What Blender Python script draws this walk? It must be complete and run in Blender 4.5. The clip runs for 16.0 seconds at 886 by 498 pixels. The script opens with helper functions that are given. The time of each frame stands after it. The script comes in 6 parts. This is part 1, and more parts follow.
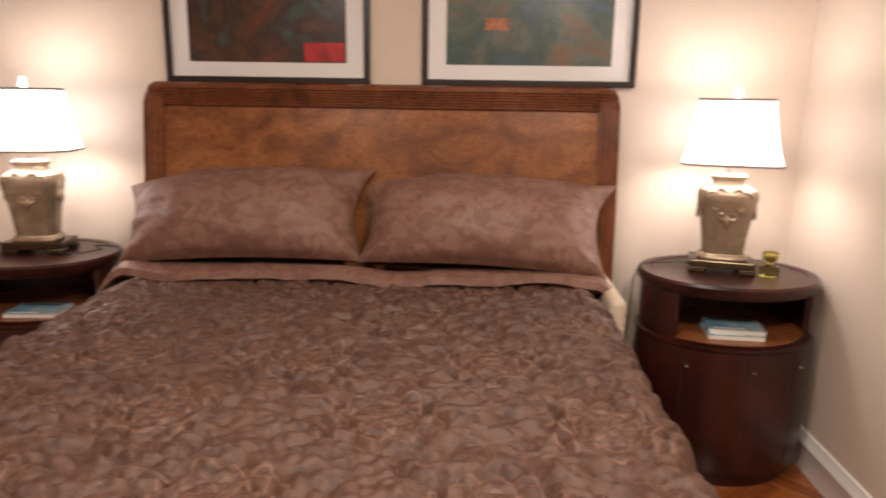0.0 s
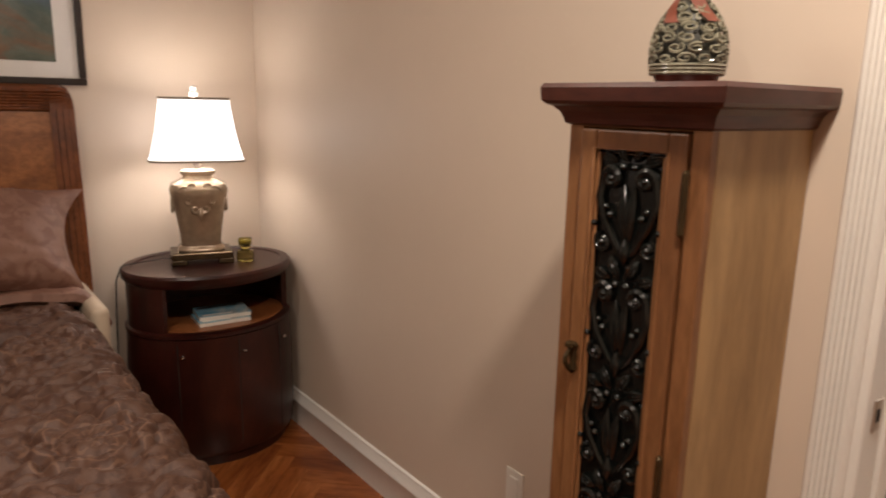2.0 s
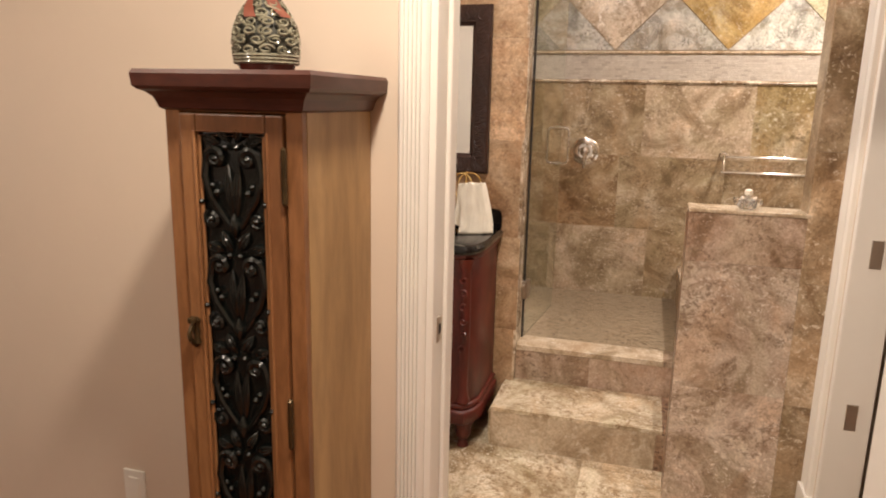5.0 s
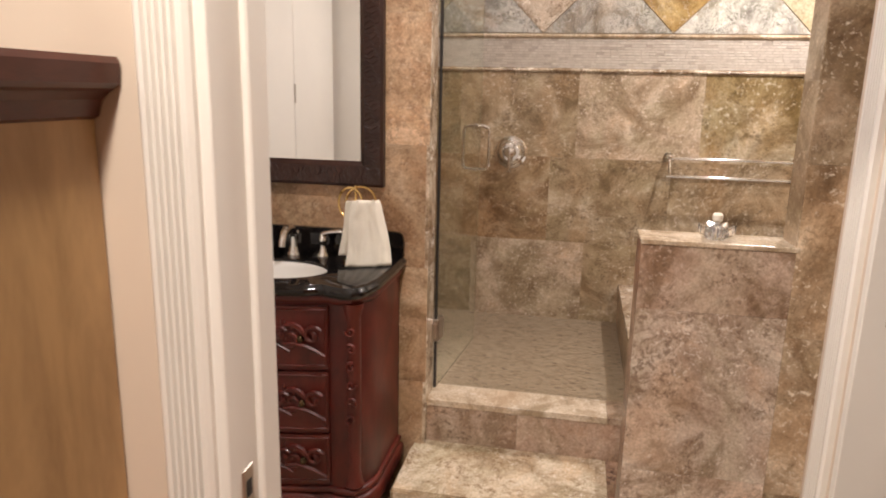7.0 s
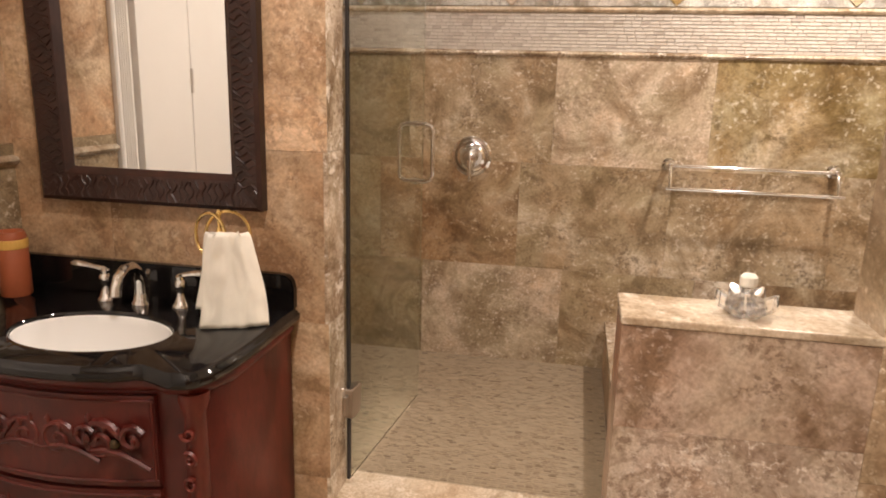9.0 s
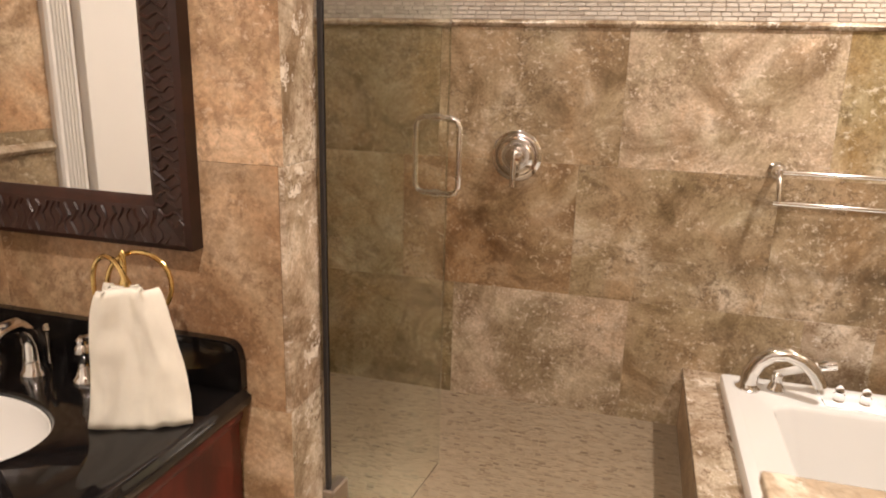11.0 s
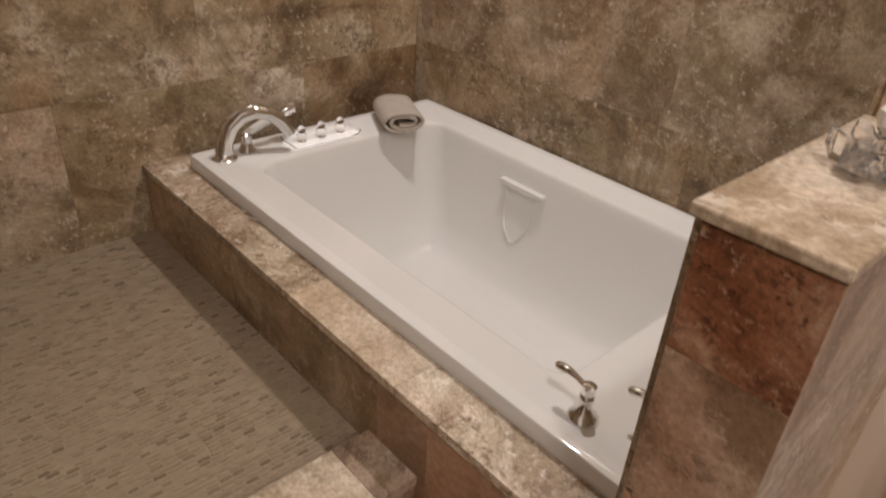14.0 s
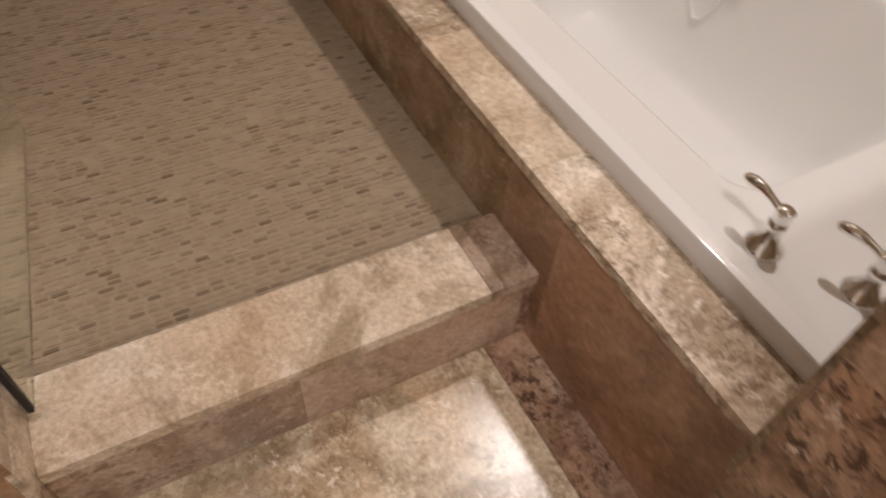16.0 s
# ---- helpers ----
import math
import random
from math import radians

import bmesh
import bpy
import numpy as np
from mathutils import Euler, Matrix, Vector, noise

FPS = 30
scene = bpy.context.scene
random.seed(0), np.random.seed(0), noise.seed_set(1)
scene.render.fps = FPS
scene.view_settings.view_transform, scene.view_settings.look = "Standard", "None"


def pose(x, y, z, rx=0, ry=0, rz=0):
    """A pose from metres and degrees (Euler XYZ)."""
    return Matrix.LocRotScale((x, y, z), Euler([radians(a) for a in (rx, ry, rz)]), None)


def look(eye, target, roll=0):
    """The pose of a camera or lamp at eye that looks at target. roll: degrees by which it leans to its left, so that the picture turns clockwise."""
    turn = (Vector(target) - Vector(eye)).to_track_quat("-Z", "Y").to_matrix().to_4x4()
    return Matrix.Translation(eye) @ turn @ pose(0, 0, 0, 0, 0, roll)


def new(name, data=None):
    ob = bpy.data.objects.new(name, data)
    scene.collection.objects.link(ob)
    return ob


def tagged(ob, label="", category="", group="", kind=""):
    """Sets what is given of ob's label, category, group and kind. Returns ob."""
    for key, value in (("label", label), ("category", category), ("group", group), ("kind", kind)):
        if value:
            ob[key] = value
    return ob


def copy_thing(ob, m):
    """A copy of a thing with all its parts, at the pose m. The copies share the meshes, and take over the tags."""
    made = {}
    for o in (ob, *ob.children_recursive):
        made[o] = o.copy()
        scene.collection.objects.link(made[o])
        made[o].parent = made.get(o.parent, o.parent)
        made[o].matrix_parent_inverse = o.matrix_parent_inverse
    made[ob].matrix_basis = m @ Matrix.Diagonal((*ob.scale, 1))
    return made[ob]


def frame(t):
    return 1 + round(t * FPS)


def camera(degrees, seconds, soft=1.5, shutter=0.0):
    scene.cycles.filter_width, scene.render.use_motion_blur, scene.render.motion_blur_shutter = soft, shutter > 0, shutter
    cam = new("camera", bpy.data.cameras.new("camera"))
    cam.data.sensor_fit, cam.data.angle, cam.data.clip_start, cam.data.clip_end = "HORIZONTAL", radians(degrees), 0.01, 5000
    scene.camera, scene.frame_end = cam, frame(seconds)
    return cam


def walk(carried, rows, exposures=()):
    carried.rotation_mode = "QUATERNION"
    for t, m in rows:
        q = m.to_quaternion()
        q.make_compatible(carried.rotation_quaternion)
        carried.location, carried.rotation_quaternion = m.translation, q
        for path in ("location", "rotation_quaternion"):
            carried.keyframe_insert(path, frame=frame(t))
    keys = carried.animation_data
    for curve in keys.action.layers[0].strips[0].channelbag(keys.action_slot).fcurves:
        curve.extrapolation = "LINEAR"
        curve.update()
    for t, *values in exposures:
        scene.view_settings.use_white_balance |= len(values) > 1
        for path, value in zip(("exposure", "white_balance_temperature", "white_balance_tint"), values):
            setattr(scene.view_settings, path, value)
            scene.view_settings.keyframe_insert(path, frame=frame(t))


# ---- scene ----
cam = camera(65.6, 16.0, soft=1.9, shutter=0.3)
PATH = [
    (0, (-0.519, 0.158, 1.494), (-0.621, 2.11, 1.068), 0.9),
    (0.5, (-0.461, 0.15, 1.46), (-0.125, 2.083, 1.072), 0.8),
    (1, (-0.474, 0.138, 1.496), (0.204, 1.974, 1.083), 1.1),
    (1.5, (-0.459, 0.107, 1.504), (0.497, 1.813, 1.086), 1.0),
    (2, (-0.453, 0.041, 1.513), (0.736, 1.595, 1.097), 1.2),
    (2.5, (-0.5, -0.028, 1.541), (0.832, 1.403, 1.12), 1.1),
    (3, (-0.58, -0.075, 1.547), (0.82, 1.29, 1.124), 1.0),
    (3.5, (-0.638, -0.071, 1.526), (0.941, 1.082, 1.107), 1.4),
    (4, (-0.662, -0.026, 1.519), (1.111, 0.802, 1.103), 1.6),
    (4.5, (-0.664, 0.019, 1.505), (1.183, 0.664, 1.089), 1.4),
    (7, (0.098, 0.058, 1.521), (2.013, 0.426, 1.074), 1.3),
    (7.5, (0.31, 0.053, 1.501), (2.238, 0.357, 1.067), 1.3),
    (8, (0.512, 0.016, 1.507), (2.447, 0.287, 1.081), 1.4),
    (10.5, (1.323, -0.048, 1.494), (3.175, 0.493, 0.968), 1.8),
    (11, (1.468, 0.015, 1.502), (3.329, 0.536, 0.986), 1.6),
    (11.5, (1.593, 0.1, 1.501), (3.527, 0.288, 1.028), 2.1),
    (12, (1.688, 0.086, 1.479), (3.626, -0.096, 1.021), 2.2),
    (12.5, (1.791, 0.137, 1.455), (3.586, -0.361, 0.728), 2.5),
    (13, (1.874, 0.287, 1.457), (3.388, -0.705, 0.606), 3.9),
    (13.5, (1.864, 0.35, 1.425), (3.255, -0.77, 0.526), 3.5),
    (14, (1.844, 0.402, 1.41), (3.081, -0.78, 0.374), 4.0),
    (14.5, (1.831, 0.417, 1.355), (2.933, -0.729, 0.142), 4.7),
    (15, (1.827, 0.404, 1.304), (2.817, -0.637, -0.087), 4.6),
    (15.5, (1.872, 0.383, 1.259), (2.83, -0.575, -0.212), 5.8),
    (16, (1.987, 0.316, 1.255), (3.072, -0.365, -0.281), 5.5),
]
walk(cam, [(t, look(eye, target, roll)) for t, eye, target, roll in PATH],
     exposures=((0.0, 0.28, 6150, 14), (0.5, -0.12, 6200, 12), (1.0, -0.52, 6350, 12), (1.5, -0.72, 6500, 13), (2.0, -0.58, 6400, 12), (2.5, -0.48, 6400, 10), (3.5, -0.45, 6500, 10), (4.2, -0.15, 6700, 10), (7.0, -0.17, 6080, 10),
                (8.0, -0.12, 6450, 11), (10.5, -0.02, 6500, 10), (11.0, 0.0, 6500, 10), (12.0, 0.04, 6450, 8), (12.8, -0.30, 6200, 9), (13.5, -0.88, 6050, 10), (14.5, -0.86, 6050, 11), (15.5, -0.64, 6050, 12), (16.0, -0.64, 6050, 12)))

# ---- light ----
world = bpy.data.worlds.new("night")
world.use_nodes = True
world.node_tree.nodes["Background"].inputs[0].default_value = (1.0, 0.8, 0.6, 1)
world.node_tree.nodes["Background"].inputs[1].default_value = 0.002
scene.world = world


def disc_lamp(name, eye, target, watts, size, colour, spread=180):
    d = bpy.data.lights.new(name, "AREA")
    d.shape, d.size, d.energy, d.color, d.spread = "DISK", size, watts, colour, radians(spread)
    ob = new(name, d)
    ob.matrix_world = look(eye, target)
    return ob


WARM = (1.0, 0.88, 0.80)
ROSY = (1.0, 0.85, 0.70)
disc_lamp("downlight_tub", (3.02, -0.92, 2.57), (3.02, -0.92, 0), 36, 0.10, WARM, 180)
disc_lamp("downlight_shower", (3.22, 0.55, 2.57), (3.22, 0.55, 0), 2.8, 0.08, WARM, 180)
disc_lamp("downlight_entry", (1.55, 0.35, 2.57), (1.55, 0.35, 0), 27, 0.12, WARM, 180)
disc_lamp("downlight_bedroom", (0.13, 0.30, 2.57), (0.13, 0.30, 0), 40, 0.16, ROSY, 180)
disc_lamp("downlight_room", (-1.60, 0.20, 2.57), (-1.60, 0.20, 0), 32, 0.16, ROSY, 180)
disc_lamp("downlight_bed", (-0.45, 1.75, 2.57), (-0.45, 1.75, 0), 16, 0.22, ROSY, 180)


# ---- materials ----
def nodes_of(name, rough=0.5, metal=0.0):
    m = bpy.data.materials.new(name)
    m.use_nodes = True
    b = m.node_tree.nodes["Principled BSDF"]
    b.inputs["Roughness"].default_value, b.inputs["Metallic"].default_value = rough, metal
    return m, m.node_tree, b


def add(nt, kind, **settings):
    n = nt.nodes.new(kind)
    for key, value in settings.items():
        n.inputs[key.replace("_", " ")].default_value = value
    return n


def coords(nt, scale=(1, 1, 1), vary=0.0):
    """Object coordinates in metres, shifted for every object by its random number."""
    t = nt.nodes.new("ShaderNodeTexCoord")
    mp = nt.nodes.new("ShaderNodeMapping")
    mp.inputs["Scale"].default_value = scale
    nt.links.new(t.outputs["Object"], mp.inputs["Vector"])
    if vary:
        info = nt.nodes.new("ShaderNodeObjectInfo")
        mul = nt.nodes.new("ShaderNodeVectorMath")
        mul.operation = "SCALE"
        mul.inputs[0].default_value = (37.0, 71.0, 53.0)
        nt.links.new(info.outputs["Random"], mul.inputs["Scale"])
        nt.links.new(mul.outputs[0], mp.inputs["Location"])
    return mp.outputs["Vector"]


def ramp(nt, source, stops):
    r = nt.nodes.new("ShaderNodeValToRGB")
    el = r.color_ramp.elements
    el[0].position, el[0].color = stops[0][0], (*stops[0][1], 1)
    el[1].position, el[1].color = stops[-1][0], (*stops[-1][1], 1)
    for p, c in stops[1:-1]:
        e = el.new(p)
        e.color = (*c, 1)
    nt.links.new(source, r.inputs[0])
    return r.outputs[0]


def noise_of(nt, vec, scale, detail=6, rough=0.6, distort=0.0):
    n = add(nt, "ShaderNodeTexNoise", Scale=scale, Detail=detail, Roughness=rough, Distortion=distort)
    nt.links.new(vec, n.inputs["Vector"])
    return n.outputs[0]


def mix(nt, fac, a, b, mode="MIX"):
    m = nt.nodes.new("ShaderNodeMix")
    m.data_type, m.blend_type = "RGBA", mode
    for socket, value in ((m.inputs[0], fac), (m.inputs[6], a), (m.inputs[7], b)):
        if isinstance(value, (int, float)):
            socket.default_value = value
        elif isinstance(value, tuple):
            socket.default_value = (*value, 1)
        else:
            nt.links.new(value, socket)
    return m.outputs[2]


def bump(nt, b, height, strength=0.3, distance=0.002):
    n = add(nt, "ShaderNodeBump", Strength=strength, Distance=distance)
    nt.links.new(height, n.inputs["Height"])
    nt.links.new(n.outputs[0], b.inputs["Normal"])


def plain(name, colour, rough=0.5, metal=0.0, spread=0.06, scale=6, grain=0.0, fine=180):
    """A paint, cast or moulded surface with faint large and fine variation."""
    m, nt, b = nodes_of(name, rough, metal)
    v = coords(nt, vary=1)
    lo = tuple(max(0, c * (1 - spread)) for c in colour)
    hi = tuple(min(1, c * (1 + spread)) for c in colour)
    nt.links.new(ramp(nt, noise_of(nt, v, scale), [(0.3, lo), (0.7, hi)]), b.inputs["Base Color"])
    if grain:
        bump(nt, b, noise_of(nt, v, fine, 3), grain, 0.001)
    return m


def wood(name, dark, mid, light, rough=0.3, scale=(1, 1, 1), along=3.0, rings=9.0, coat=0.0, vary=True):
    m, nt, b = nodes_of(name, rough)
    v = coords(nt, scale, vary=1 if vary else 0)
    big = noise_of(nt, v, along, 4, 0.55, 0.8)
    fine = noise_of(nt, v, along * rings, 5, 0.7, 0.3)
    c = ramp(nt, big, [(0.28, dark), (0.5, mid), (0.72, light)])
    g = ramp(nt, fine, [(0.35, (0.62, 0.58, 0.55)), (0.6, (1, 1, 1))])
    nt.links.new(mix(nt, 0.8, c, g, "MULTIPLY"), b.inputs["Base Color"])
    b.inputs["Coat Weight"].default_value, b.inputs["Coat Roughness"].default_value = coat, 0.12
    bump(nt, b, fine, 0.12, 0.0006)
    return m


def calc(nt, op, a, b=None, c=None):
    n = nt.nodes.new("ShaderNodeMath")
    n.operation = op
    for k, value in enumerate((a, b, c)):
        if value is None:
            continue
        if isinstance(value, (int, float)):
            n.inputs[k].default_value = value
        else:
            nt.links.new(value, n.inputs[k])
    return n.outputs[0]


def travertine(name, a, b_, c_, pits=(0.10, 0.06, 0.03), rough=0.30, scale=3.2, pale=(0.62, 0.52, 0.38), spots=0.75, flecks=0.7, dense=0.0, spread=1.0, fleck=17):
    """Filled travertine: cloudy patches in two hues, clusters of dark pits, pale mineral flecks and veins."""
    m, nt, b = nodes_of(name, rough)
    v = coords(nt, (1, 1, 1), vary=1)
    cloud = noise_of(nt, v, scale * 1.25, 12, 0.70, 0.7)
    base = ramp(nt, cloud, [(0.37, a), (0.46, b_), (0.55, c_), (0.65, pale)])
    warm = ramp(nt, noise_of(nt, v, scale * 0.75, 5, 0.6, 1.2), [(0.38, (1.06, 0.985, 0.91)), (0.50, (1, 1, 1)), (0.62, (0.98, 1.01, 0.97))])
    base = mix(nt, spread, base, warm, "MULTIPLY")
    stain = ramp(nt, noise_of(nt, v, scale * 0.9, 9, 0.68, 1.6), [(0.39, (0.48, 0.42, 0.33)), (0.52, (1, 1, 1))])
    base = mix(nt, 0.8, base, stain, "MULTIPLY")
    grain = ramp(nt, noise_of(nt, v, scale * 36, 5, 0.75), [(0.36, (0.68, 0.66, 0.62)), (0.64, (1.16, 1.16, 1.16))])
    base = mix(nt, 0.85, base, grain, "MULTIPLY")
    patch = noise_of(nt, v, scale * 1.6, 8, 0.74, 1.0)
    speck = noise_of(nt, v, scale * 15, 8, 0.80, 0.4)
    dark = calc(nt, "MULTIPLY", ramp(nt, patch, [(0.475 - dense, (0, 0, 0)), (0.575 - dense, (spots,) * 3)]), ramp(nt, speck, [(0.50, (0, 0, 0)), (0.545, (1, 1, 1))]))
    col = mix(nt, dark, base, pits)
    flake = noise_of(nt, v, scale * fleck, 7, 0.78, 0.3)
    where = ramp(nt, noise_of(nt, v, scale * 1.5, 6, 0.7, 0.8), [(0.45, (0, 0, 0)), (0.53, (flecks,) * 3)])
    light = calc(nt, "MULTIPLY", ramp(nt, flake, [(0.555, (0, 0, 0)), (0.60, (1, 1, 1))]), where)
    col = mix(nt, light, col, pale)
    info = nt.nodes.new("ShaderNodeObjectInfo")
    tone = ramp(nt, info.outputs["Random"], [(0.0, (0.88, 0.86, 0.82)), (0.5, (0.98, 0.97, 0.96)), (1.0, (1.08, 1.07, 1.05))])
    nt.links.new(mix(nt, 1.0, col, tone, "MULTIPLY"), b.inputs["Base Color"])
    bump(nt, b, speck, 0.15, 0.0012)
    return m


WALL_PAINT = plain("taupe_wall_paint", (0.67, 0.565, 0.46), 0.5, spread=0.03, scale=1.5, grain=0.08, fine=260)
CEIL_PAINT = plain("ceiling_paint", (0.75, 0.70, 0.62), 0.7, spread=0.03, scale=2)
TRIM = plain("white_trim_paint", (0.80, 0.77, 0.72), 0.35, spread=0.03, scale=3)
CHROME = plain("polished_chrome", (0.80, 0.79, 0.77), 0.08, 1.0, spread=0.02)
NICKEL = plain("brushed_nickel", (0.55, 0.50, 0.45), 0.3, 1.0, spread=0.06)
BRASS = plain("polished_brass", (0.80, 0.58, 0.24), 0.16, 1.0, spread=0.05)
BLACK_IRON = plain("black_glazed_iron", (0.007, 0.008, 0.007), 0.20, 0.0, spread=0.3, scale=20)
ACRYLIC = plain("white_tub_acrylic", (0.80, 0.79, 0.76), 0.045, spread=0.015, scale=2)
PORCELAIN = plain("white_porcelain", (0.85, 0.83, 0.79), 0.1, spread=0.01)
DARKGAP = plain("dark_recess", (0.02, 0.015, 0.012), 0.8, spread=0.2)
PLASTIC = plain("white_plastic", (0.78, 0.75, 0.68), 0.3, spread=0.02)
GROUT = plain("tan_grout", (0.36, 0.275, 0.185), 0.85, spread=0.15, scale=30, grain=0.3, fine=300)
HEAD_WOOD = wood("burl_headboard_wood", (0.13, 0.045, 0.014), (0.25, 0.09, 0.027), (0.36, 0.145, 0.045), 0.26, (1, 1, 1.6), 4.5, 9, 0.3)
HEAD_TRIM = wood("cherry_bed_wood", (0.09, 0.025, 0.008), (0.16, 0.048, 0.015), (0.22, 0.075, 0.025), 0.25, (1, 1, 1), 5, 9, 0.3)
ESPRESSO = wood("espresso_wood", (0.018, 0.0034, 0.0023), (0.034, 0.0062, 0.0038), (0.052, 0.0105, 0.0062), 0.34, (1, 1, 0.35), 7, 8, 0.04)
# espresso again, with light on the shelf painted in as a brighter orange-brown
ESPRESSO_PAINTED_LIT = wood("espresso_wood_painted_lit", (0.16, 0.05, 0.015), (0.26, 0.09, 0.03), (0.36, 0.14, 0.05), 0.3, (1, 0.5, 1), 7, 8)
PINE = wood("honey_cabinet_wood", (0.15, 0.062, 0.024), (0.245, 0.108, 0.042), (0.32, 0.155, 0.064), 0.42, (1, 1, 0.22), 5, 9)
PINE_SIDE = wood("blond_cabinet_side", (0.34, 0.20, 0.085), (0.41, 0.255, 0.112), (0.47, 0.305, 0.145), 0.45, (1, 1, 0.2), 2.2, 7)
CROWN_WOOD = wood("mahogany_crown_wood", (0.045, 0.014, 0.009), (0.075, 0.022, 0.014), (0.11, 0.034, 0.02), 0.35, (0.3, 0.3, 1), 8, 8)
VANITY_WOOD = wood("red_mahogany", (0.055, 0.0065, 0.0042), (0.105, 0.0125, 0.0075), (0.150, 0.021, 0.011), 0.40, (1, 1, 0.4), 6, 8, 0.06)
MIRROR_FRAME = wood("dark_carved_frame", (0.018, 0.0065, 0.0042), (0.032, 0.011, 0.007), (0.050, 0.018, 0.011), 0.42, (1, 1, 1), 10, 6)
FLOOR_WOOD = wood("cherry_floorboard", (0.13, 0.032, 0.009), (0.28, 0.082, 0.020), (0.43, 0.155, 0.043), 0.24, (1, 0.16, 1), 7, 8, 0.3)
TRAV_WALL = travertine("shower_travertine", (0.22, 0.155, 0.085), (0.36, 0.268, 0.165), (0.46, 0.36, 0.24), (0.13, 0.085, 0.045), pale=(0.66, 0.57, 0.45), flecks=0.9)
TRAV_OLIVE = travertine("olive_travertine", (0.20, 0.15, 0.075), (0.31, 0.24, 0.135), (0.38, 0.31, 0.19), (0.13, 0.09, 0.045), pale=(0.52, 0.45, 0.32), flecks=0.6, spots=0.5)
TRAV_PALE = travertine("pale_rose_travertine", (0.30, 0.215, 0.14), (0.47, 0.37, 0.265), (0.57, 0.465, 0.35), (0.16, 0.10, 0.055), pale=(0.72, 0.63, 0.52), flecks=0.9, spots=0.6)
TRAV_BROWN = travertine("russet_travertine", (0.21, 0.125, 0.06), (0.34, 0.228, 0.128), (0.42, 0.305, 0.19), (0.12, 0.065, 0.030), pale=(0.60, 0.49, 0.36), flecks=0.9, spots=0.65)
TRAV_MUSTARD = travertine("mustard_travertine", (0.21, 0.14, 0.055), (0.37, 0.275, 0.14), (0.52, 0.43, 0.28), (0.12, 0.08, 0.03), pale=(0.70, 0.63, 0.50), flecks=0.9, scale=2.8)
TRAV_COLUMN = travertine("mottled_column_travertine", (0.25, 0.17, 0.10), (0.40, 0.30, 0.20), (0.50, 0.395, 0.28), (0.15, 0.09, 0.045), pale=(0.74, 0.66, 0.54), flecks=1.0, spots=0.5, scale=3.2)
TRAV_ORANGE = travertine("peach_travertine", (0.34, 0.20, 0.112), (0.47, 0.305, 0.185), (0.54, 0.385, 0.25), (0.20, 0.11, 0.06), scale=2.8, pale=(0.65, 0.50, 0.36), spots=0.6, flecks=0.6)
TRAV_PINK = travertine("mauve_travertine", (0.34, 0.24, 0.18), (0.53, 0.42, 0.345), (0.66, 0.56, 0.485), (0.18, 0.11, 0.07), pale=(0.82, 0.75, 0.68), flecks=1.0, scale=3.4)
TRAV_RED = travertine("brown_travertine", (0.31, 0.175, 0.108), (0.42, 0.26, 0.17), (0.48, 0.315, 0.215), (0.17, 0.085, 0.05), pale=(0.46, 0.32, 0.22), scale=1.8, spots=0.3, flecks=0.25)
TRAV_STEP = travertine("rose_travertine", (0.22, 0.125, 0.082), (0.38, 0.245, 0.17), (0.48, 0.345, 0.255), (0.075, 0.033, 0.018), pale=(0.56, 0.43, 0.33), scale=3.4, spots=1.0, dense=0.03)
TRAV_ROSE = travertine("terracotta_travertine", (0.28, 0.16, 0.10), (0.41, 0.265, 0.18), (0.48, 0.33, 0.235), (0.12, 0.06, 0.033), pale=(0.60, 0.46, 0.36), scale=3.4, spots=0.7, flecks=0.6)
TRAV_OXIDE = travertine("oxide_travertine", (0.17, 0.065, 0.032), (0.27, 0.115, 0.060), (0.34, 0.165, 0.095), (0.07, 0.025, 0.013), pale=(0.52, 0.36, 0.25), scale=5.0, spots=0.9, flecks=0.7)
PAN_GROUT = plain("pale_mosaic_grout", (0.31, 0.245, 0.165), 0.85, spread=0.1, scale=30)
TRAV_HALF = travertine("tan_mauve_travertine", (0.29, 0.19, 0.13), (0.43, 0.31, 0.235), (0.52, 0.40, 0.32), (0.14, 0.085, 0.05), pale=(0.60, 0.49, 0.41))
TRAV_SPOT = travertine("speckled_travertine", (0.20, 0.115, 0.066), (0.36, 0.22, 0.142), (0.45, 0.30, 0.205), (0.075, 0.035, 0.019), pale=(0.68, 0.56, 0.46), scale=3.4, spots=1.0, flecks=1.0, dense=0.05, fleck=6)
TRAV_FLOOR = travertine("cream_travertine", (0.40, 0.30, 0.19), (0.56, 0.465, 0.34), (0.66, 0.57, 0.44), (0.24, 0.16, 0.09), 0.24, 3.0, (0.76, 0.69, 0.57), spots=0.9, dense=0.03)
TRAV_CAP = travertine("pale_cap_stone", (0.47, 0.365, 0.26), (0.57, 0.47, 0.355), (0.64, 0.545, 0.43), (0.36, 0.26, 0.17), 0.22, 3.0, (0.74, 0.66, 0.55), spots=0.4, flecks=0.65, spread=0.4, fleck=6)
TRAV_DECK = travertine("mottled_deck_stone", (0.33, 0.235, 0.155), (0.54, 0.435, 0.33), (0.68, 0.58, 0.46), (0.20, 0.13, 0.08), 0.2, 4.2, (0.84, 0.77, 0.67), flecks=1.0, spots=0.8, spread=0.5, fleck=4.5, dense=0.02)
MARBLE_YELLOW = travertine("ochre_marble", (0.42, 0.28, 0.10), (0.52, 0.37, 0.16), (0.58, 0.44, 0.22), (0.3, 0.2, 0.1), 0.25, 2.5)
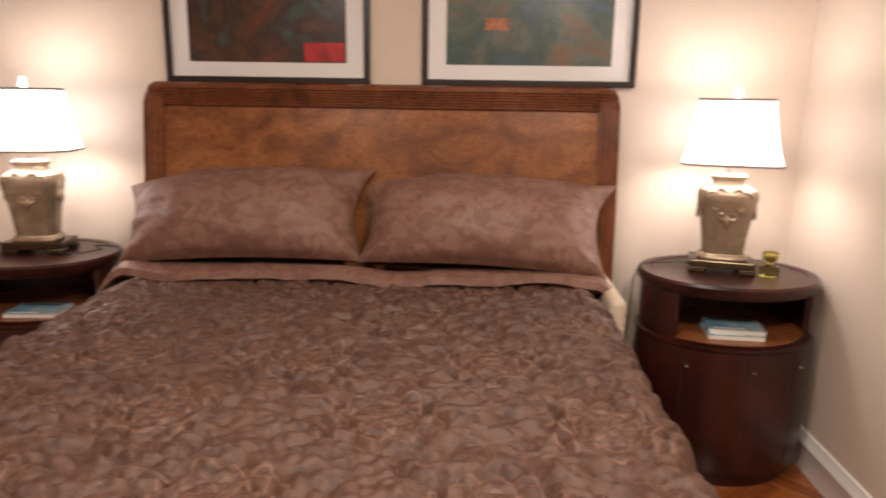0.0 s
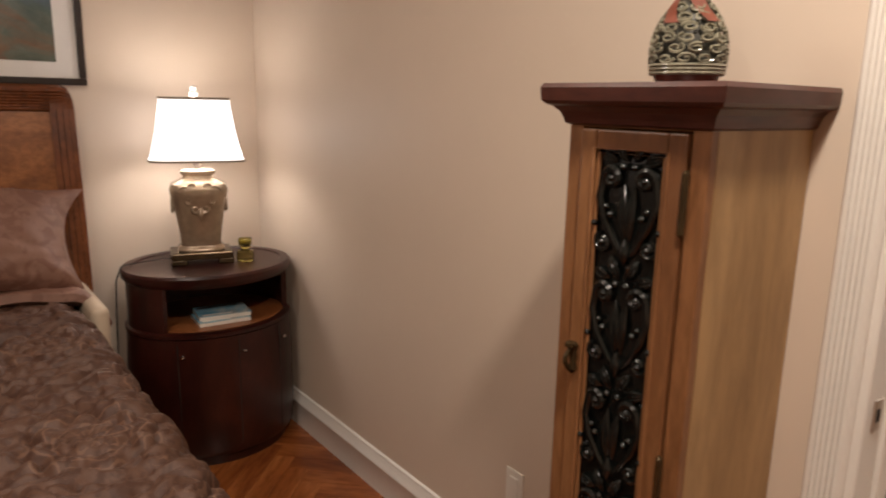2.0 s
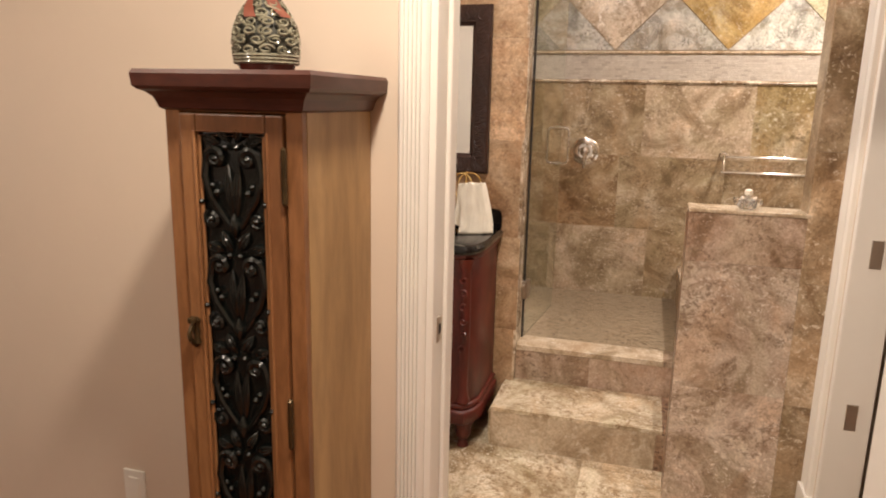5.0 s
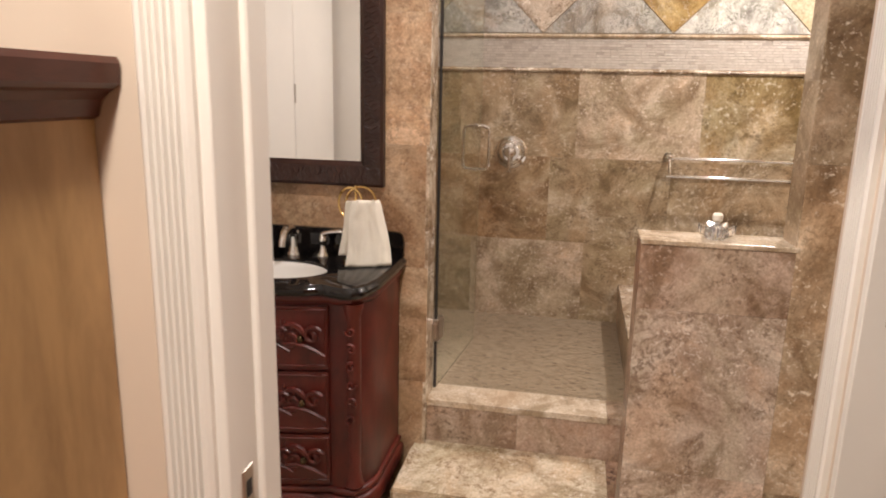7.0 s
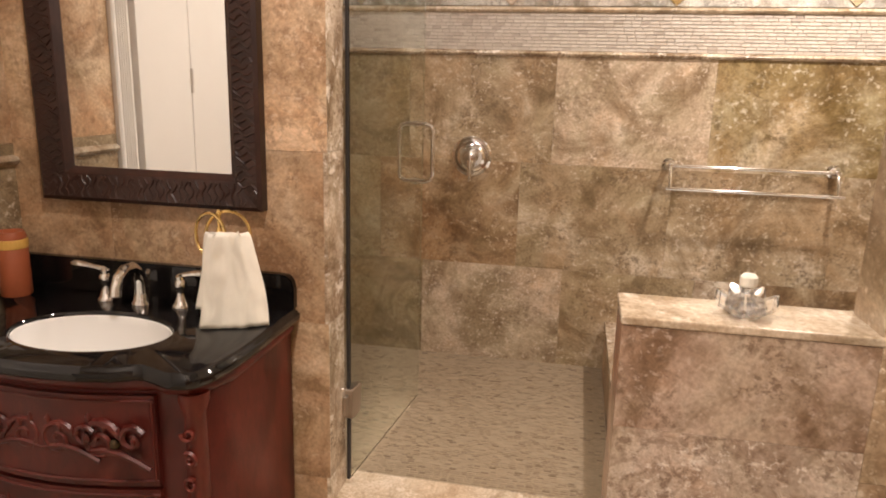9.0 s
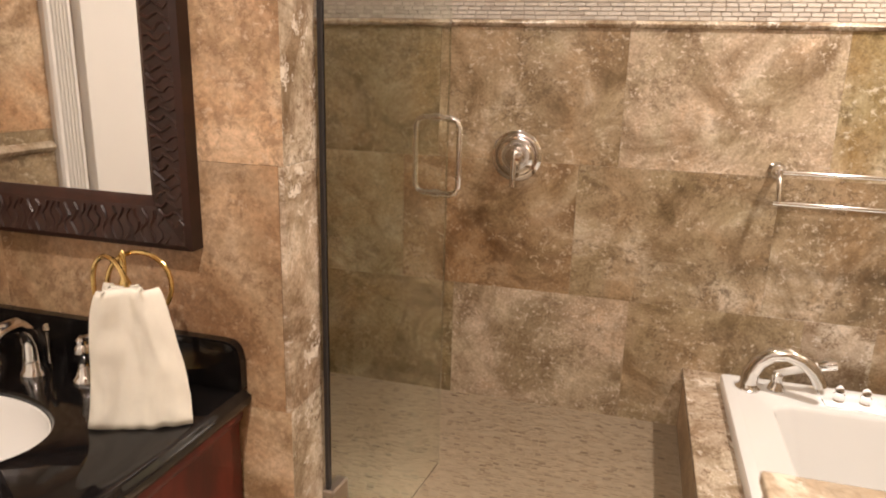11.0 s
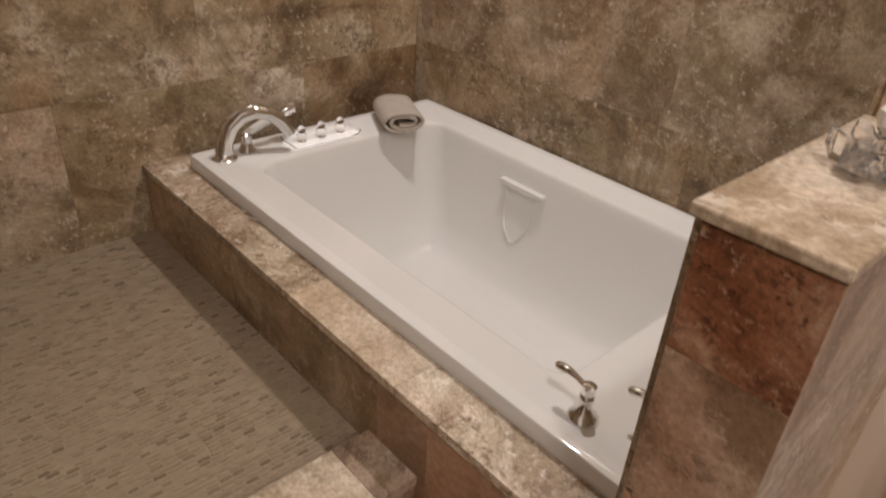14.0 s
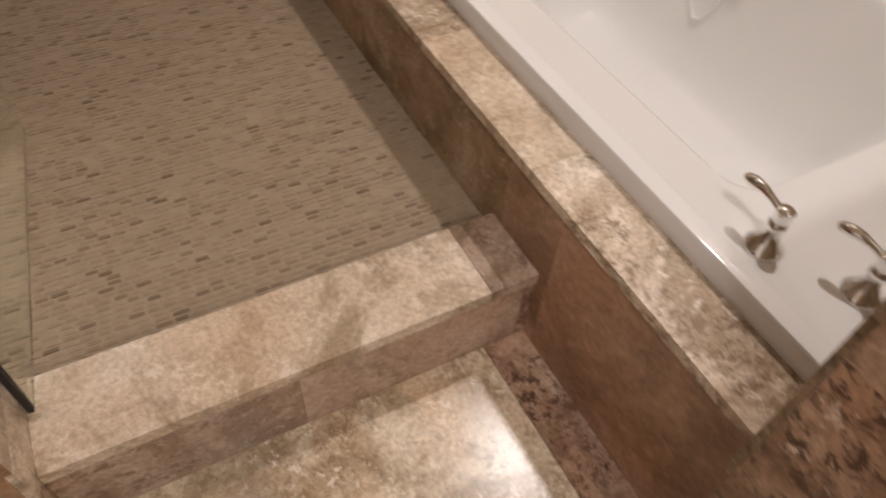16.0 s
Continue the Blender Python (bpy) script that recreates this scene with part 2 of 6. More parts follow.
MARBLE_GREY = travertine("veined_grey_marble", (0.30, 0.29, 0.27), (0.48, 0.47, 0.44), (0.62, 0.61, 0.58), (0.16, 0.15, 0.13), 0.22, 4.0, (0.78, 0.76, 0.72))
MARBLE_GREEN = travertine("sage_stone", (0.30, 0.29, 0.19), (0.42, 0.40, 0.28), (0.52, 0.50, 0.37), (0.22, 0.2, 0.12), 0.25, 2.6)


def granite():
    m, nt, b = nodes_of("black_granite", 0.06)
    v = coords(nt)
    s = ramp(nt, noise_of(nt, v, 260, 4, 0.7), [(0.55, (0.006, 0.005, 0.005)), (0.78, (0.03, 0.025, 0.02))])
    nt.links.new(s, b.inputs["Base Color"])
    return m


def mosaic_stone(name, lo, mid, hi):
    m, nt, b = nodes_of(name, 0.45)
    g = nt.nodes.new("ShaderNodeNewGeometry")
    info = nt.nodes.new("ShaderNodeObjectInfo")
    s = nt.nodes.new("ShaderNodeMath")
    s.operation = "ADD"
    nt.links.new(g.outputs["Random Per Island"], s.inputs[0])
    nt.links.new(info.outputs["Random"], s.inputs[1])
    f = nt.nodes.new("ShaderNodeMath")
    f.operation = "FRACT"
    nt.links.new(s.outputs[0], f.inputs[0])
    c = ramp(nt, f.outputs[0], [(0.0, lo), (0.16, mid), (1.0, hi)])
    n = noise_of(nt, coords(nt), 40, 5)
    nt.links.new(mix(nt, 0.5, c, ramp(nt, n, [(0.3, (0.7, 0.68, 0.64)), (0.7, (1.1, 1.1, 1.1))]), "MULTIPLY"), b.inputs["Base Color"])
    bump(nt, b, n, 0.2, 0.001)
    return m


def glass(name, tint=(0.93, 0.97, 0.94), rough=0.0, ior=1.45):
    m, nt, b = nodes_of(name, rough)
    b.inputs["Base Color"].default_value = (*tint, 1)
    b.inputs["Transmission Weight"].default_value = 1.0
    b.inputs["IOR"].default_value = ior
    return m


def damask(name, base, light, medallions, period=0.36):
    """Woven damask: medallions in rows with a half drop, vines between them, cloudy leaf patches and a fine weave."""
    m, nt, b = nodes_of(name, 0.6)
    v = coords(nt)
    sep = nt.nodes.new("ShaderNodeSeparateXYZ")
    nt.links.new(v, sep.inputs[0])
    x, y = sep.outputs[0], sep.outputs[1 if medallions else 2]
    row = calc(nt, "FLOOR", calc(nt, "DIVIDE", y, period * 0.69))
    shifted = calc(nt, "MULTIPLY_ADD", calc(nt, "PINGPONG", row, 1.0), period * 0.5, x)
    u = calc(nt, "MULTIPLY", calc(nt, "SUBTRACT", calc(nt, "FRACT", calc(nt, "DIVIDE", shifted, period)), 0.5), period)
    w = calc(nt, "MULTIPLY", calc(nt, "SUBTRACT", calc(nt, "FRACT", calc(nt, "DIVIDE", y, period * 0.69)), 0.5), period * 0.69)
    r = calc(nt, "SQRT", calc(nt, "ADD", calc(nt, "MULTIPLY", u, u), calc(nt, "MULTIPLY", w, w)))
    th = calc(nt, "ARCTAN2", w, u)
    wob = calc(nt, "MULTIPLY", calc(nt, "SUBTRACT", noise_of(nt, v, 30, 2), 0.5), 0.008)
    total = None
    for radius, lobes, depth, width in ((0.080, 12, 0.04, 0.0028), (0.050, 6, 0.42, 0.0032), (0.020, 6, 0.5, 0.0028), (0.105, 8, 0.10, 0.0024), (0.135, 12, 0.07, 0.0028)):
        edge = calc(nt, "MULTIPLY_ADD", calc(nt, "COSINE", calc(nt, "MULTIPLY", th, lobes)), radius * depth, radius)
        d = calc(nt, "ABSOLUTE", calc(nt, "ADD", calc(nt, "SUBTRACT", r, edge), wob))
        ln = calc(nt, "LESS_THAN", d, width)
        total = ln if total is None else calc(nt, "MAXIMUM", total, ln)
    vine = calc(nt, "ABSOLUTE", calc(nt, "SUBTRACT", noise_of(nt, v, 13, 2, 0.5, 1.0), 0.5))
    outside = calc(nt, "GREATER_THAN", r, 0.145)
    vines = calc(nt, "MULTIPLY", calc(nt, "LESS_THAN", vine, 0.002), outside)
    line = calc(nt, "MULTIPLY", calc(nt, "MAXIMUM", total, vines), 0.40 if medallions else 0.0)
    leaf = noise_of(nt, v, 19 if medallions else 15, 4, 0.6, 1.3)
    blot = ramp(nt, leaf, [(0.46, (0, 0, 0)), (0.52, (1, 1, 1))])
    share = 0.16 if medallions else 0.19
    c = mix(nt, blot, base, tuple((1 - share) * p + share * q for p, q in zip(base, light)))
    c = mix(nt, line, c, light)
    nt.links.new(c, b.inputs["Base Color"])
    b.inputs["Sheen Weight"].default_value = 0.04
    b.inputs["Sheen Roughness"].default_value = 0.35
    bump(nt, b, noise_of(nt, v, 420, 2), 0.25, 0.0008)
    return m


GRANITE = granite()
SHOWER_MOSAIC = mosaic_stone("shower_floor_mosaic", (0.150, 0.102, 0.060), (0.265, 0.198, 0.127), (0.325, 0.25, 0.168))
BAND_MOSAIC = mosaic_stone("pale_band_mosaic", (0.49, 0.43, 0.37), (0.62, 0.56, 0.49), (0.70, 0.65, 0.58))
BAND_GROUT = plain("pale_band_grout", (0.50, 0.44, 0.37), 0.8, spread=0.08, scale=40)
GLASS = glass("clear_glass", (0.92, 0.96, 0.92), 0.0, 1.25)
CLEAR = glass("clear_acrylic", (0.99, 0.99, 0.99), 0.0, 1.3)
CRYSTAL = glass("crystal", (0.98, 0.98, 0.98), 0.14, 1.4)
QUILT = damask("brown_quilt_damask", (0.060, 0.0235, 0.0125), (0.25, 0.14, 0.09), True, 0.52)
SHAM = damask("sham_damask", (0.155, 0.072, 0.049), (0.40, 0.25, 0.185), False)
SHEET = plain("champagne_sheet", (0.50, 0.41, 0.31), 0.5, spread=0.06, scale=8, grain=0.2, fine=300)
MIRROR, _nt, _b = nodes_of("mirror_silver", 0.02, 1.0)
_b.inputs["Base Color"].default_value = (0.9, 0.9, 0.88, 1)
TERRY = plain("white_terry", (0.80, 0.75, 0.64), 0.9, spread=0.05, scale=20, grain=0.9, fine=420)
GREY_TERRY = plain("taupe_terry", (0.50, 0.44, 0.37), 0.95, spread=0.08, scale=25, grain=0.9, fine=420)
LAMP_BODY = plain("antique_silver_ceramic", (0.30, 0.225, 0.155), 0.26, 0.4, spread=0.3, scale=14, grain=0.3, fine=60)
LAMP_BASE = plain("dark_bronze_base", (0.07, 0.045, 0.02), 0.25, 0.6, spread=0.3, scale=30)
OLIVE_GLASS = glass("olive_glass", (0.55, 0.50, 0.16), 0.05)
EGG_GLAZE = plain("celadon_glaze", (0.21, 0.20, 0.145), 0.12, spread=0.5, scale=30)
EGG_IN = plain("dark_egg_inside", (0.045, 0.045, 0.035), 0.5, spread=0.4, scale=25)
RUST = plain("rust_ribbon", (0.19, 0.055, 0.033), 0.4, spread=0.2, scale=20)
FOOT_RED = plain("oxblood_glaze", (0.11, 0.028, 0.018), 0.25, spread=0.3, scale=20)
ORANGE = plain("terracotta_wax", (0.33, 0.085, 0.032), 0.5, spread=0.15, scale=12)
OCHRE = plain("ochre_band", (0.62, 0.36, 0.08), 0.5, spread=0.1, scale=12)
MAT_WHITE = plain("mat_board", (0.78, 0.77, 0.75), 0.7, spread=0.02)
FRAME_BLACK = plain("black_picture_frame", (0.018, 0.012, 0.010), 0.3, spread=0.2)


def glow(name, colour, strength):
    m, nt, b = nodes_of(name, 0.8)
    b.inputs["Base Color"].default_value = (0.9, 0.87, 0.8, 1)
    b.inputs["Emission Color"].default_value = (*colour, 1)
    b.inputs["Emission Strength"].default_value = strength
    return m


SHADE = glow("lit_lampshade_silk", (1.0, 0.92, 0.88), 3.2)


def abstract_paint(name, cols, seed):
    m, nt, b = nodes_of(name, 0.25)
    v = coords(nt)
    off = nt.nodes.new("ShaderNodeVectorMath")
    off.inputs[1].default_value = (seed, seed * 2.0, seed * 3.0)
    nt.links.new(v, off.inputs[0])
    c = ramp(nt, noise_of(nt, off.outputs[0], 3.0, 5, 0.6, 1.2), cols)
    d = ramp(nt, noise_of(nt, off.outputs[0], 14, 6, 0.7, 0.6), [(0.3, (0.55, 0.55, 0.55)), (0.7, (1.2, 1.2, 1.2))])
    nt.links.new(mix(nt, 0.7, c, d, "MULTIPLY"), b.inputs["Base Color"])
    return m


ART_A = abstract_paint("abstract_art_green_red", [(0.3, (0.05, 0.10, 0.08)), (0.45, (0.05, 0.03, 0.025)), (0.58, (0.10, 0.05, 0.03)), (0.72, (0.30, 0.02, 0.02))], 3.1)
ART_B = abstract_paint("abstract_art_teal", [(0.3, (0.07, 0.11, 0.15)), (0.45, (0.06, 0.10, 0.09)), (0.55, (0.12, 0.14, 0.11)), (0.70, (0.24, 0.09, 0.04))], 8.7)
ART_RED = plain("crimson_paint", (0.38, 0.02, 0.02), 0.3, spread=0.5, scale=12)
ART_PEACH = plain("orange_paint", (0.36, 0.12, 0.05), 0.3, spread=0.5, scale=20)
BOOK_BLUE = abstract_paint("magazine_cover", [(0.3, (0.05, 0.25, 0.42)), (0.48, (0.25, 0.5, 0.65)), (0.6, (0.6, 0.62, 0.6)), (0.72, (0.05, 0.06, 0.05))], 5.5)


# ---- mesh helpers ----
def mesh_of(name, bm, material, smooth=False):
    me = bpy.data.meshes.new(name)
    bm.to_mesh(me)
    bm.free()
    me.materials.append(material)
    if smooth:
        for p in me.polygons:
            p.use_smooth = True
        me.set_sharp_from_angle(angle=radians(42))
    return me


def part(name, bm, material, parent=None, label="", smooth=False, kind=""):
    ob = new(name, mesh_of(name, bm, material, smooth))
    if parent is not None:
        ob.parent = parent
    return tagged(ob, label, kind=kind)


def thing(name, label, category, at=(0, 0, 0), group="", kind="", turn=0):
    ob = new(name)
    ob.empty_display_size = 0.05
    ob.matrix_world = pose(*at, 0, 0, turn)
    return tagged(ob, label, category, group, kind)


def box(lo, hi, bevel=0.0, segments=2, bm=None):
    own = bmesh.new()
    bmesh.ops.create_cube(own, size=1)
    for v in own.verts:
        v.co = Vector([(a + b) / 2 + c * (b - a) for a, b, c in zip(lo, hi, v.co)])
    if bevel:
        bmesh.ops.bevel(own, geom=own.edges[:], offset=bevel, segments=segments, affect="EDGES", profile=0.5)
    return join(bm, own)


def join(bm, own):
    if bm is None:
        return own
    me = bpy.data.meshes.new("tmp")
    own.to_mesh(me)
    own.free()
    bm.from_mesh(me)
    bpy.data.meshes.remove(me)
    return bm


def loft(rings, closed=True, caps=True, bm=None):
    """Quads between rings of equally many points."""
    bm = bm or bmesh.new()
    rows = [[bm.verts.new(p) for p in ring] for ring in rings]
    n = len(rows[0])
    for a, b in zip(rows, rows[1:]):
        for i in range(n if closed else n - 1):
            j = (i + 1) % n
            bm.faces.new((a[i], a[j], b[j], b[i]))
    if caps and closed:
        bm.faces.new(list(reversed(rows[0])))
        bm.faces.new(rows[-1])
    bmesh.ops.recalc_face_normals(bm, faces=bm.faces[:])
    return bm


def lathe(profile, centre=(0, 0, 0), n=24, sx=1.0, sy=1.0, square=0.0, bm=None, caps=True):
    """Rings round z from (radius, z); square above 0 squares the section."""
    rings = []
    for r, z in profile:
        ring = []
        for i in range(n):
            a = 2 * math.pi * i / n
            c, s = math.cos(a), math.sin(a)
            k = 1.0
            if square:
                p = 2 + square
                k = 1 / (abs(c) ** p + abs(s) ** p) ** (1 / p)
            ring.append((centre[0] + r * k * c * sx, centre[1] + r * k * s * sy, centre[2] + z))
        rings.append(ring)
    own = loft(rings, True, caps)
    return join(bm, own)


def tube(points, radius, sides=8, bm=None, closed=False):
    """A round bar along points; radius may be one number or one for each point."""
    pts = [Vector(p) for p in points]
    rad = radius if isinstance(radius, (list, tuple)) else [radius] * len(pts)
    rings, up = [], Vector((0.31, 0.17, 0.93)).normalized()
    n = len(pts)
    for i, p in enumerate(pts):
        d = (pts[(i + 1) % n] - pts[i - 1]) if closed else (pts[min(i + 1, n - 1)] - pts[max(i - 1, 0)])
        d.normalize()
        side = d.cross(up)
        if side.length < 0.05:
            side = d.cross(Vector((1, 0, 0)))
        side.normalize()
        up = side.cross(d).normalized()
        rings.append([p + rad[i] * (math.cos(2 * math.pi * k / sides) * side + math.sin(2 * math.pi * k / sides) * up) for k in range(sides)])
    if closed:
        rings.append(rings[0])
    return join(bm, loft(rings, True, not closed))


def prism(poly, z0, z1, bevel=0.0, segments=2, bm=None):
    own = bmesh.new()
    lo = [own.verts.new((x, y, z0)) for x, y in poly]
    hi = [own.verts.new((x, y, z1)) for x, y in poly]
    n = len(poly)
    for i in range(n):
        own.faces.new((lo[i], lo[(i + 1) % n], hi[(i + 1) % n], hi[i]))
    own.faces.new(list(reversed(lo)))
    own.faces.new(hi)
    bmesh.ops.recalc_face_normals(own, faces=own.faces[:])
    if bevel:
        edges = [e for e in own.edges if abs(e.verts[0].co.z - e.verts[1].co.z) < 1e-6]
        bmesh.ops.bevel(own, geom=edges, offset=bevel, segments=segments, affect="EDGES", profile=0.5)
    return join(bm, own)


def round_rect(x0, x1, y0, y1, r, z, n=6):
    pts = []
    for cx, cy, a0 in ((x1 - r, y1 - r, 0), (x0 + r, y1 - r, 90), (x0 + r, y0 + r, 180), (x1 - r, y0 + r, 270)):
        for k in range(n + 1):
            a = radians(a0 + 90 * k / n)
            pts.append((cx + r * math.cos(a), cy + r * math.sin(a), z))
    return pts


def arc(p, q, bow, n=8):
    """Points from p to q, bowed out by the vector bow."""
    p, q, bow = Vector(p), Vector(q), Vector(bow)
    return [p.lerp(q, i / n) + bow * math.sin(math.pi * i / n) for i in range(n + 1)]


def scroll(centre, u, v, size, turns=1.4, flip=1, start=0.0, n=18, tip=0.12):
    """A spiral in the plane of u and v."""
    c, u, v = Vector(centre), Vector(u), Vector(v)
    out = []
    for i in range(n + 1):
        f = i / n
        a = start + flip * 2 * math.pi * turns * f
        r = size * (1 - (1 - tip) * f)
        out.append(c + u * (r * math.cos(a)) + v * (r * math.sin(a)))
    return out


SLABS = {}


def slab_mesh(w, h, d, material, edge=0.0004):
    """A tile: x wide, y high, front towards +z, with eased front edges."""
    key = (round(w, 3), round(h, 3), round(d, 4), material.name)
    if key not in SLABS:
        bm = bmesh.new()
        a, b, e = w / 2, h / 2, edge
        back = [bm.verts.new((x, y, 0)) for x, y in ((-a, -b), (a, -b), (a, b), (-a, b))]
        side = [bm.verts.new((x, y, d - e)) for x, y in ((-a, -b), (a, -b), (a, b), (-a, b))]
        top = [bm.verts.new((x, y, d)) for x, y in ((-a + e, -b + e), (a - e, -b + e), (a - e, b - e), (-a + e, b - e))]
        for lo, hi in ((back, side), (side, top)):
            for i in range(4):
                bm.faces.new((lo[i], lo[(i + 1) % 4], hi[(i + 1) % 4], hi[i]))
        bm.faces.new(top)
        SLABS[key] = mesh_of("tile", bm, material)
    return SLABS[key]


def tiles(parent, origin, u, v, width, height, tw, th, material, d=0.012, gap=0.0005, bond=0.5, shift=0.0, name="tile", pick=None):
    """Lays tiles on the rectangle from origin along u and v, rows bonded by half a tile; pieces are children of parent."""
    o, u, v = Vector(origin), Vector(u), Vector(v)
    n = u.cross(v)
    turn = Matrix((u, v, n)).transposed().to_4x4()
    row, y = 0, 0.0
    while y < height - 0.004:
        y1 = min(y + th, height)
        x = -((shift + (bond * tw if row % 2 else 0)) % tw)
        while x < width - 0.004:
            x0, x1 = max(x, 0.0), min(x + tw, width)
            if x1 - x0 > 0.012 and y1 - y > 0.008:
                w, h = x1 - x0 - gap, y1 - y - gap
                mat = pick(row, x0) if pick else material
                ob = new(name, slab_mesh(w, h, d, mat))
                ob.matrix_world = Matrix.Translation(o + u * ((x0 + x1) / 2) + v * ((y + y1) / 2)) @ turn
                ob.parent = parent
            x += tw
        y, row = y1, row + 1


def wall(name, lo, hi, material, label, category="wall"):
    return tagged(part(name, box(lo, hi), material), label, category, kind="structure")

# ---- structure: bedroom ----
XE, XB, YN, TOP = 0.87, 1.00, 3.27, 2.60
XW, YS = -3.60, -1.60
wall("wall_north", (XW - 0.12, YN, 0), (XE + 0.13, YN + 0.12, TOP), WALL_PAINT, "taupe painted bedroom wall behind the bed")
wall("wall_east", (XE, 0.51, 0), (XB, YN, TOP), WALL_PAINT, "taupe painted bedroom wall beside the bathroom doorway")
wall("wall_east_south", (XE, YS, 0), (XB, -0.50, TOP), WALL_PAINT, "taupe painted wall south of the doorway")
wall("wall_east_lintel", (XE, -0.50, 2.07), (XB, 0.51, TOP), WALL_PAINT, "painted wall over the bathroom doorway")
wall("wall_west", (XW - 0.12, YS, 0), (XW, YN, TOP), WALL_PAINT, "taupe painted far bedroom wall")
wall("wall_south", (XW - 0.12, YS - 0.12, 0), (XB, YS, TOP), WALL_PAINT, "taupe painted wall behind the camera")
tagged(part("ceiling", box((XW - 0.12, YS - 0.12, TOP), (XB, YN + 0.12, TOP + 0.1)), CEIL_PAINT), "off-white painted bedroom ceiling", "ceiling", kind="structure")
floor = wall("floor", (XW - 0.12, YS - 0.12, -0.12), (XB - 0.06, YN, -0.012), DARKGAP, "glossy cherry hardwood plank floor", "floor")


def moulding(name, profile, path, material, label, category, closed=False):
    """Sweeps a profile of (out, z) along straight runs of (x, y, out_x, out_y)."""
    rings = [[(x + ox * o, y + oy * o, z) for o, z in profile] for x, y, ox, oy in path]
    return tagged(part(name, loft(rings, True, True), material, smooth=True), label, category, kind="structure")


BASE = [(0.0, 0.0), (0.016, 0.0), (0.016, 0.105), (0.020, 0.112), (0.020, 0.122), (0.013, 0.130), (0.013, 0.142), (0.008, 0.150), (0.008, 0.162), (0.0, 0.168)]
moulding("baseboard_1", BASE, [(XE, YN - 0.001, -1, 0), (XE, 0.585, -1, 0)], TRIM, "white stepped moulded baseboard", "baseboard")
moulding("baseboard_2", BASE, [(XW, YN, 0, -1), (XE - 0.021, YN, 0, -1)], TRIM, "white stepped moulded baseboard", "baseboard")


def casing(name, origin, along, out, height, width, label, block=True):
    """A fluted door casing standing on a plinth block; along: across its face, out: off the wall."""
    o, a, n = Vector(origin), Vector(along), Vector(out)
    ob = tagged(new(name), label, "door casing", kind="structure")
    prof, k = [(0.0, 0.0), (0.0, 0.014), (0.006, 0.020)], 5
    for i in range(k):
        c = width * (0.16 + 0.68 * (i + 0.5) / k)
        h = width * 0.68 / k / 2
        prof += [(c - h * 0.75, 0.020), (c - h * 0.4, 0.012), (c + h * 0.4, 0.012), (c + h * 0.75, 0.020)]
    prof += [(width - 0.006, 0.020), (width, 0.014), (width, 0.0)]
    rings = [[o + a * s + n * d + Vector((0, 0, z)) for s, d in prof] for z in (0.20 if block else 0.0, height)]
    part("fluted_board", loft(rings), TRIM, ob)
    if block:
        bm = bmesh.new()
        q = [o + a * s + n * d for s, d in ((-0.006, 0), (width + 0.006, 0), (width + 0.006, 0.028), (-0.006, 0.028))]
        loft([[p for p in q], [p + Vector((0, 0, 0.197)) for p in q], [p + (o + a * width / 2 - p) * 0.06 + Vector((0, 0, 0.203)) for p in q]], bm=bm)
        part("plinth_block", bm, TRIM, ob)
        c = o + a * (width / 2) + n * 0.028 + Vector((0, 0, 0.10))
        up = Vector((0, 0, 1))
        bm = tube([c + (a * math.cos(t) + up * math.sin(t)) * 0.034 for t in [i * math.pi / 10 for i in range(20)]], 0.005, 6, closed=True)
        tube([c + (a * math.cos(t) + up * math.sin(t)) * 0.016 for t in [i * math.pi / 6 for i in range(12)]], 0.006, 6, bm, closed=True)
        part("rosette", bm, TRIM, ob)
    return ob


casing("door_casing_1", (XE, 0.508, 0), (0, 1, 0), (-1, 0, 0), 2.09, 0.072, "white fluted casing of the bathroom doorway")
casing("door_casing_2", (XE, -0.58, 0), (0, 1, 0), (-1, 0, 0), 2.09, 0.085, "white fluted casing on the far side of the doorway")
casing("door_casing_3", (XB, 0.59, 0), (0, -1, 0), (1, 0, 0), 2.09, 0.085, "white fluted casing on the bathroom side")
jamb = part("door_jamb_1", box((XE - 0.004, 0.492, 0), (XB + 0.004, 0.512, 2.07), 0.003), TRIM)
tagged(jamb, "white door jamb with a strike plate", "door jamb", kind="structure")
part("door_stop", box((XE + 0.075, 0.481, 0), (XB + 0.002, 0.4925, 2.05), 0.003, 1), TRIM, jamb)
part("strike_plate", box((XE + 0.028, 0.489, 0.93), (XE + 0.058, 0.4935, 0.995), 0.0015, 1), NICKEL, jamb, "brushed nickel strike plate")
part("latch_hole", box((XE + 0.036, 0.4880, 0.95), (XE + 0.050, 0.4900, 0.975)), DARKGAP, jamb)
jamb2 = part("door_jamb_2", box((XE - 0.004, -0.512, 0), (XB + 0.004, -0.492, 2.07), 0.003), TRIM)
tagged(jamb2, "white door jamb", "door jamb", kind="structure")
tagged(part("door_head", box((XE - 0.004, -0.492, 2.05), (XB + 0.004, 0.492, 2.07), 0.003), TRIM), "white head of the door frame", "door jamb", kind="structure")
outlet = thing("wall_outlet", "white duplex wall outlet plate above the baseboard", "outlet", (XE, 1.388, 0.385))
part("plate", box((-0.006, -0.036, -0.058), (0, 0.036, 0.058), 0.0025), PLASTIC, outlet)
part("socket_face", box((-0.009, -0.018, -0.036), (-0.004, 0.018, 0.036), 0.002), PLASTIC, outlet)

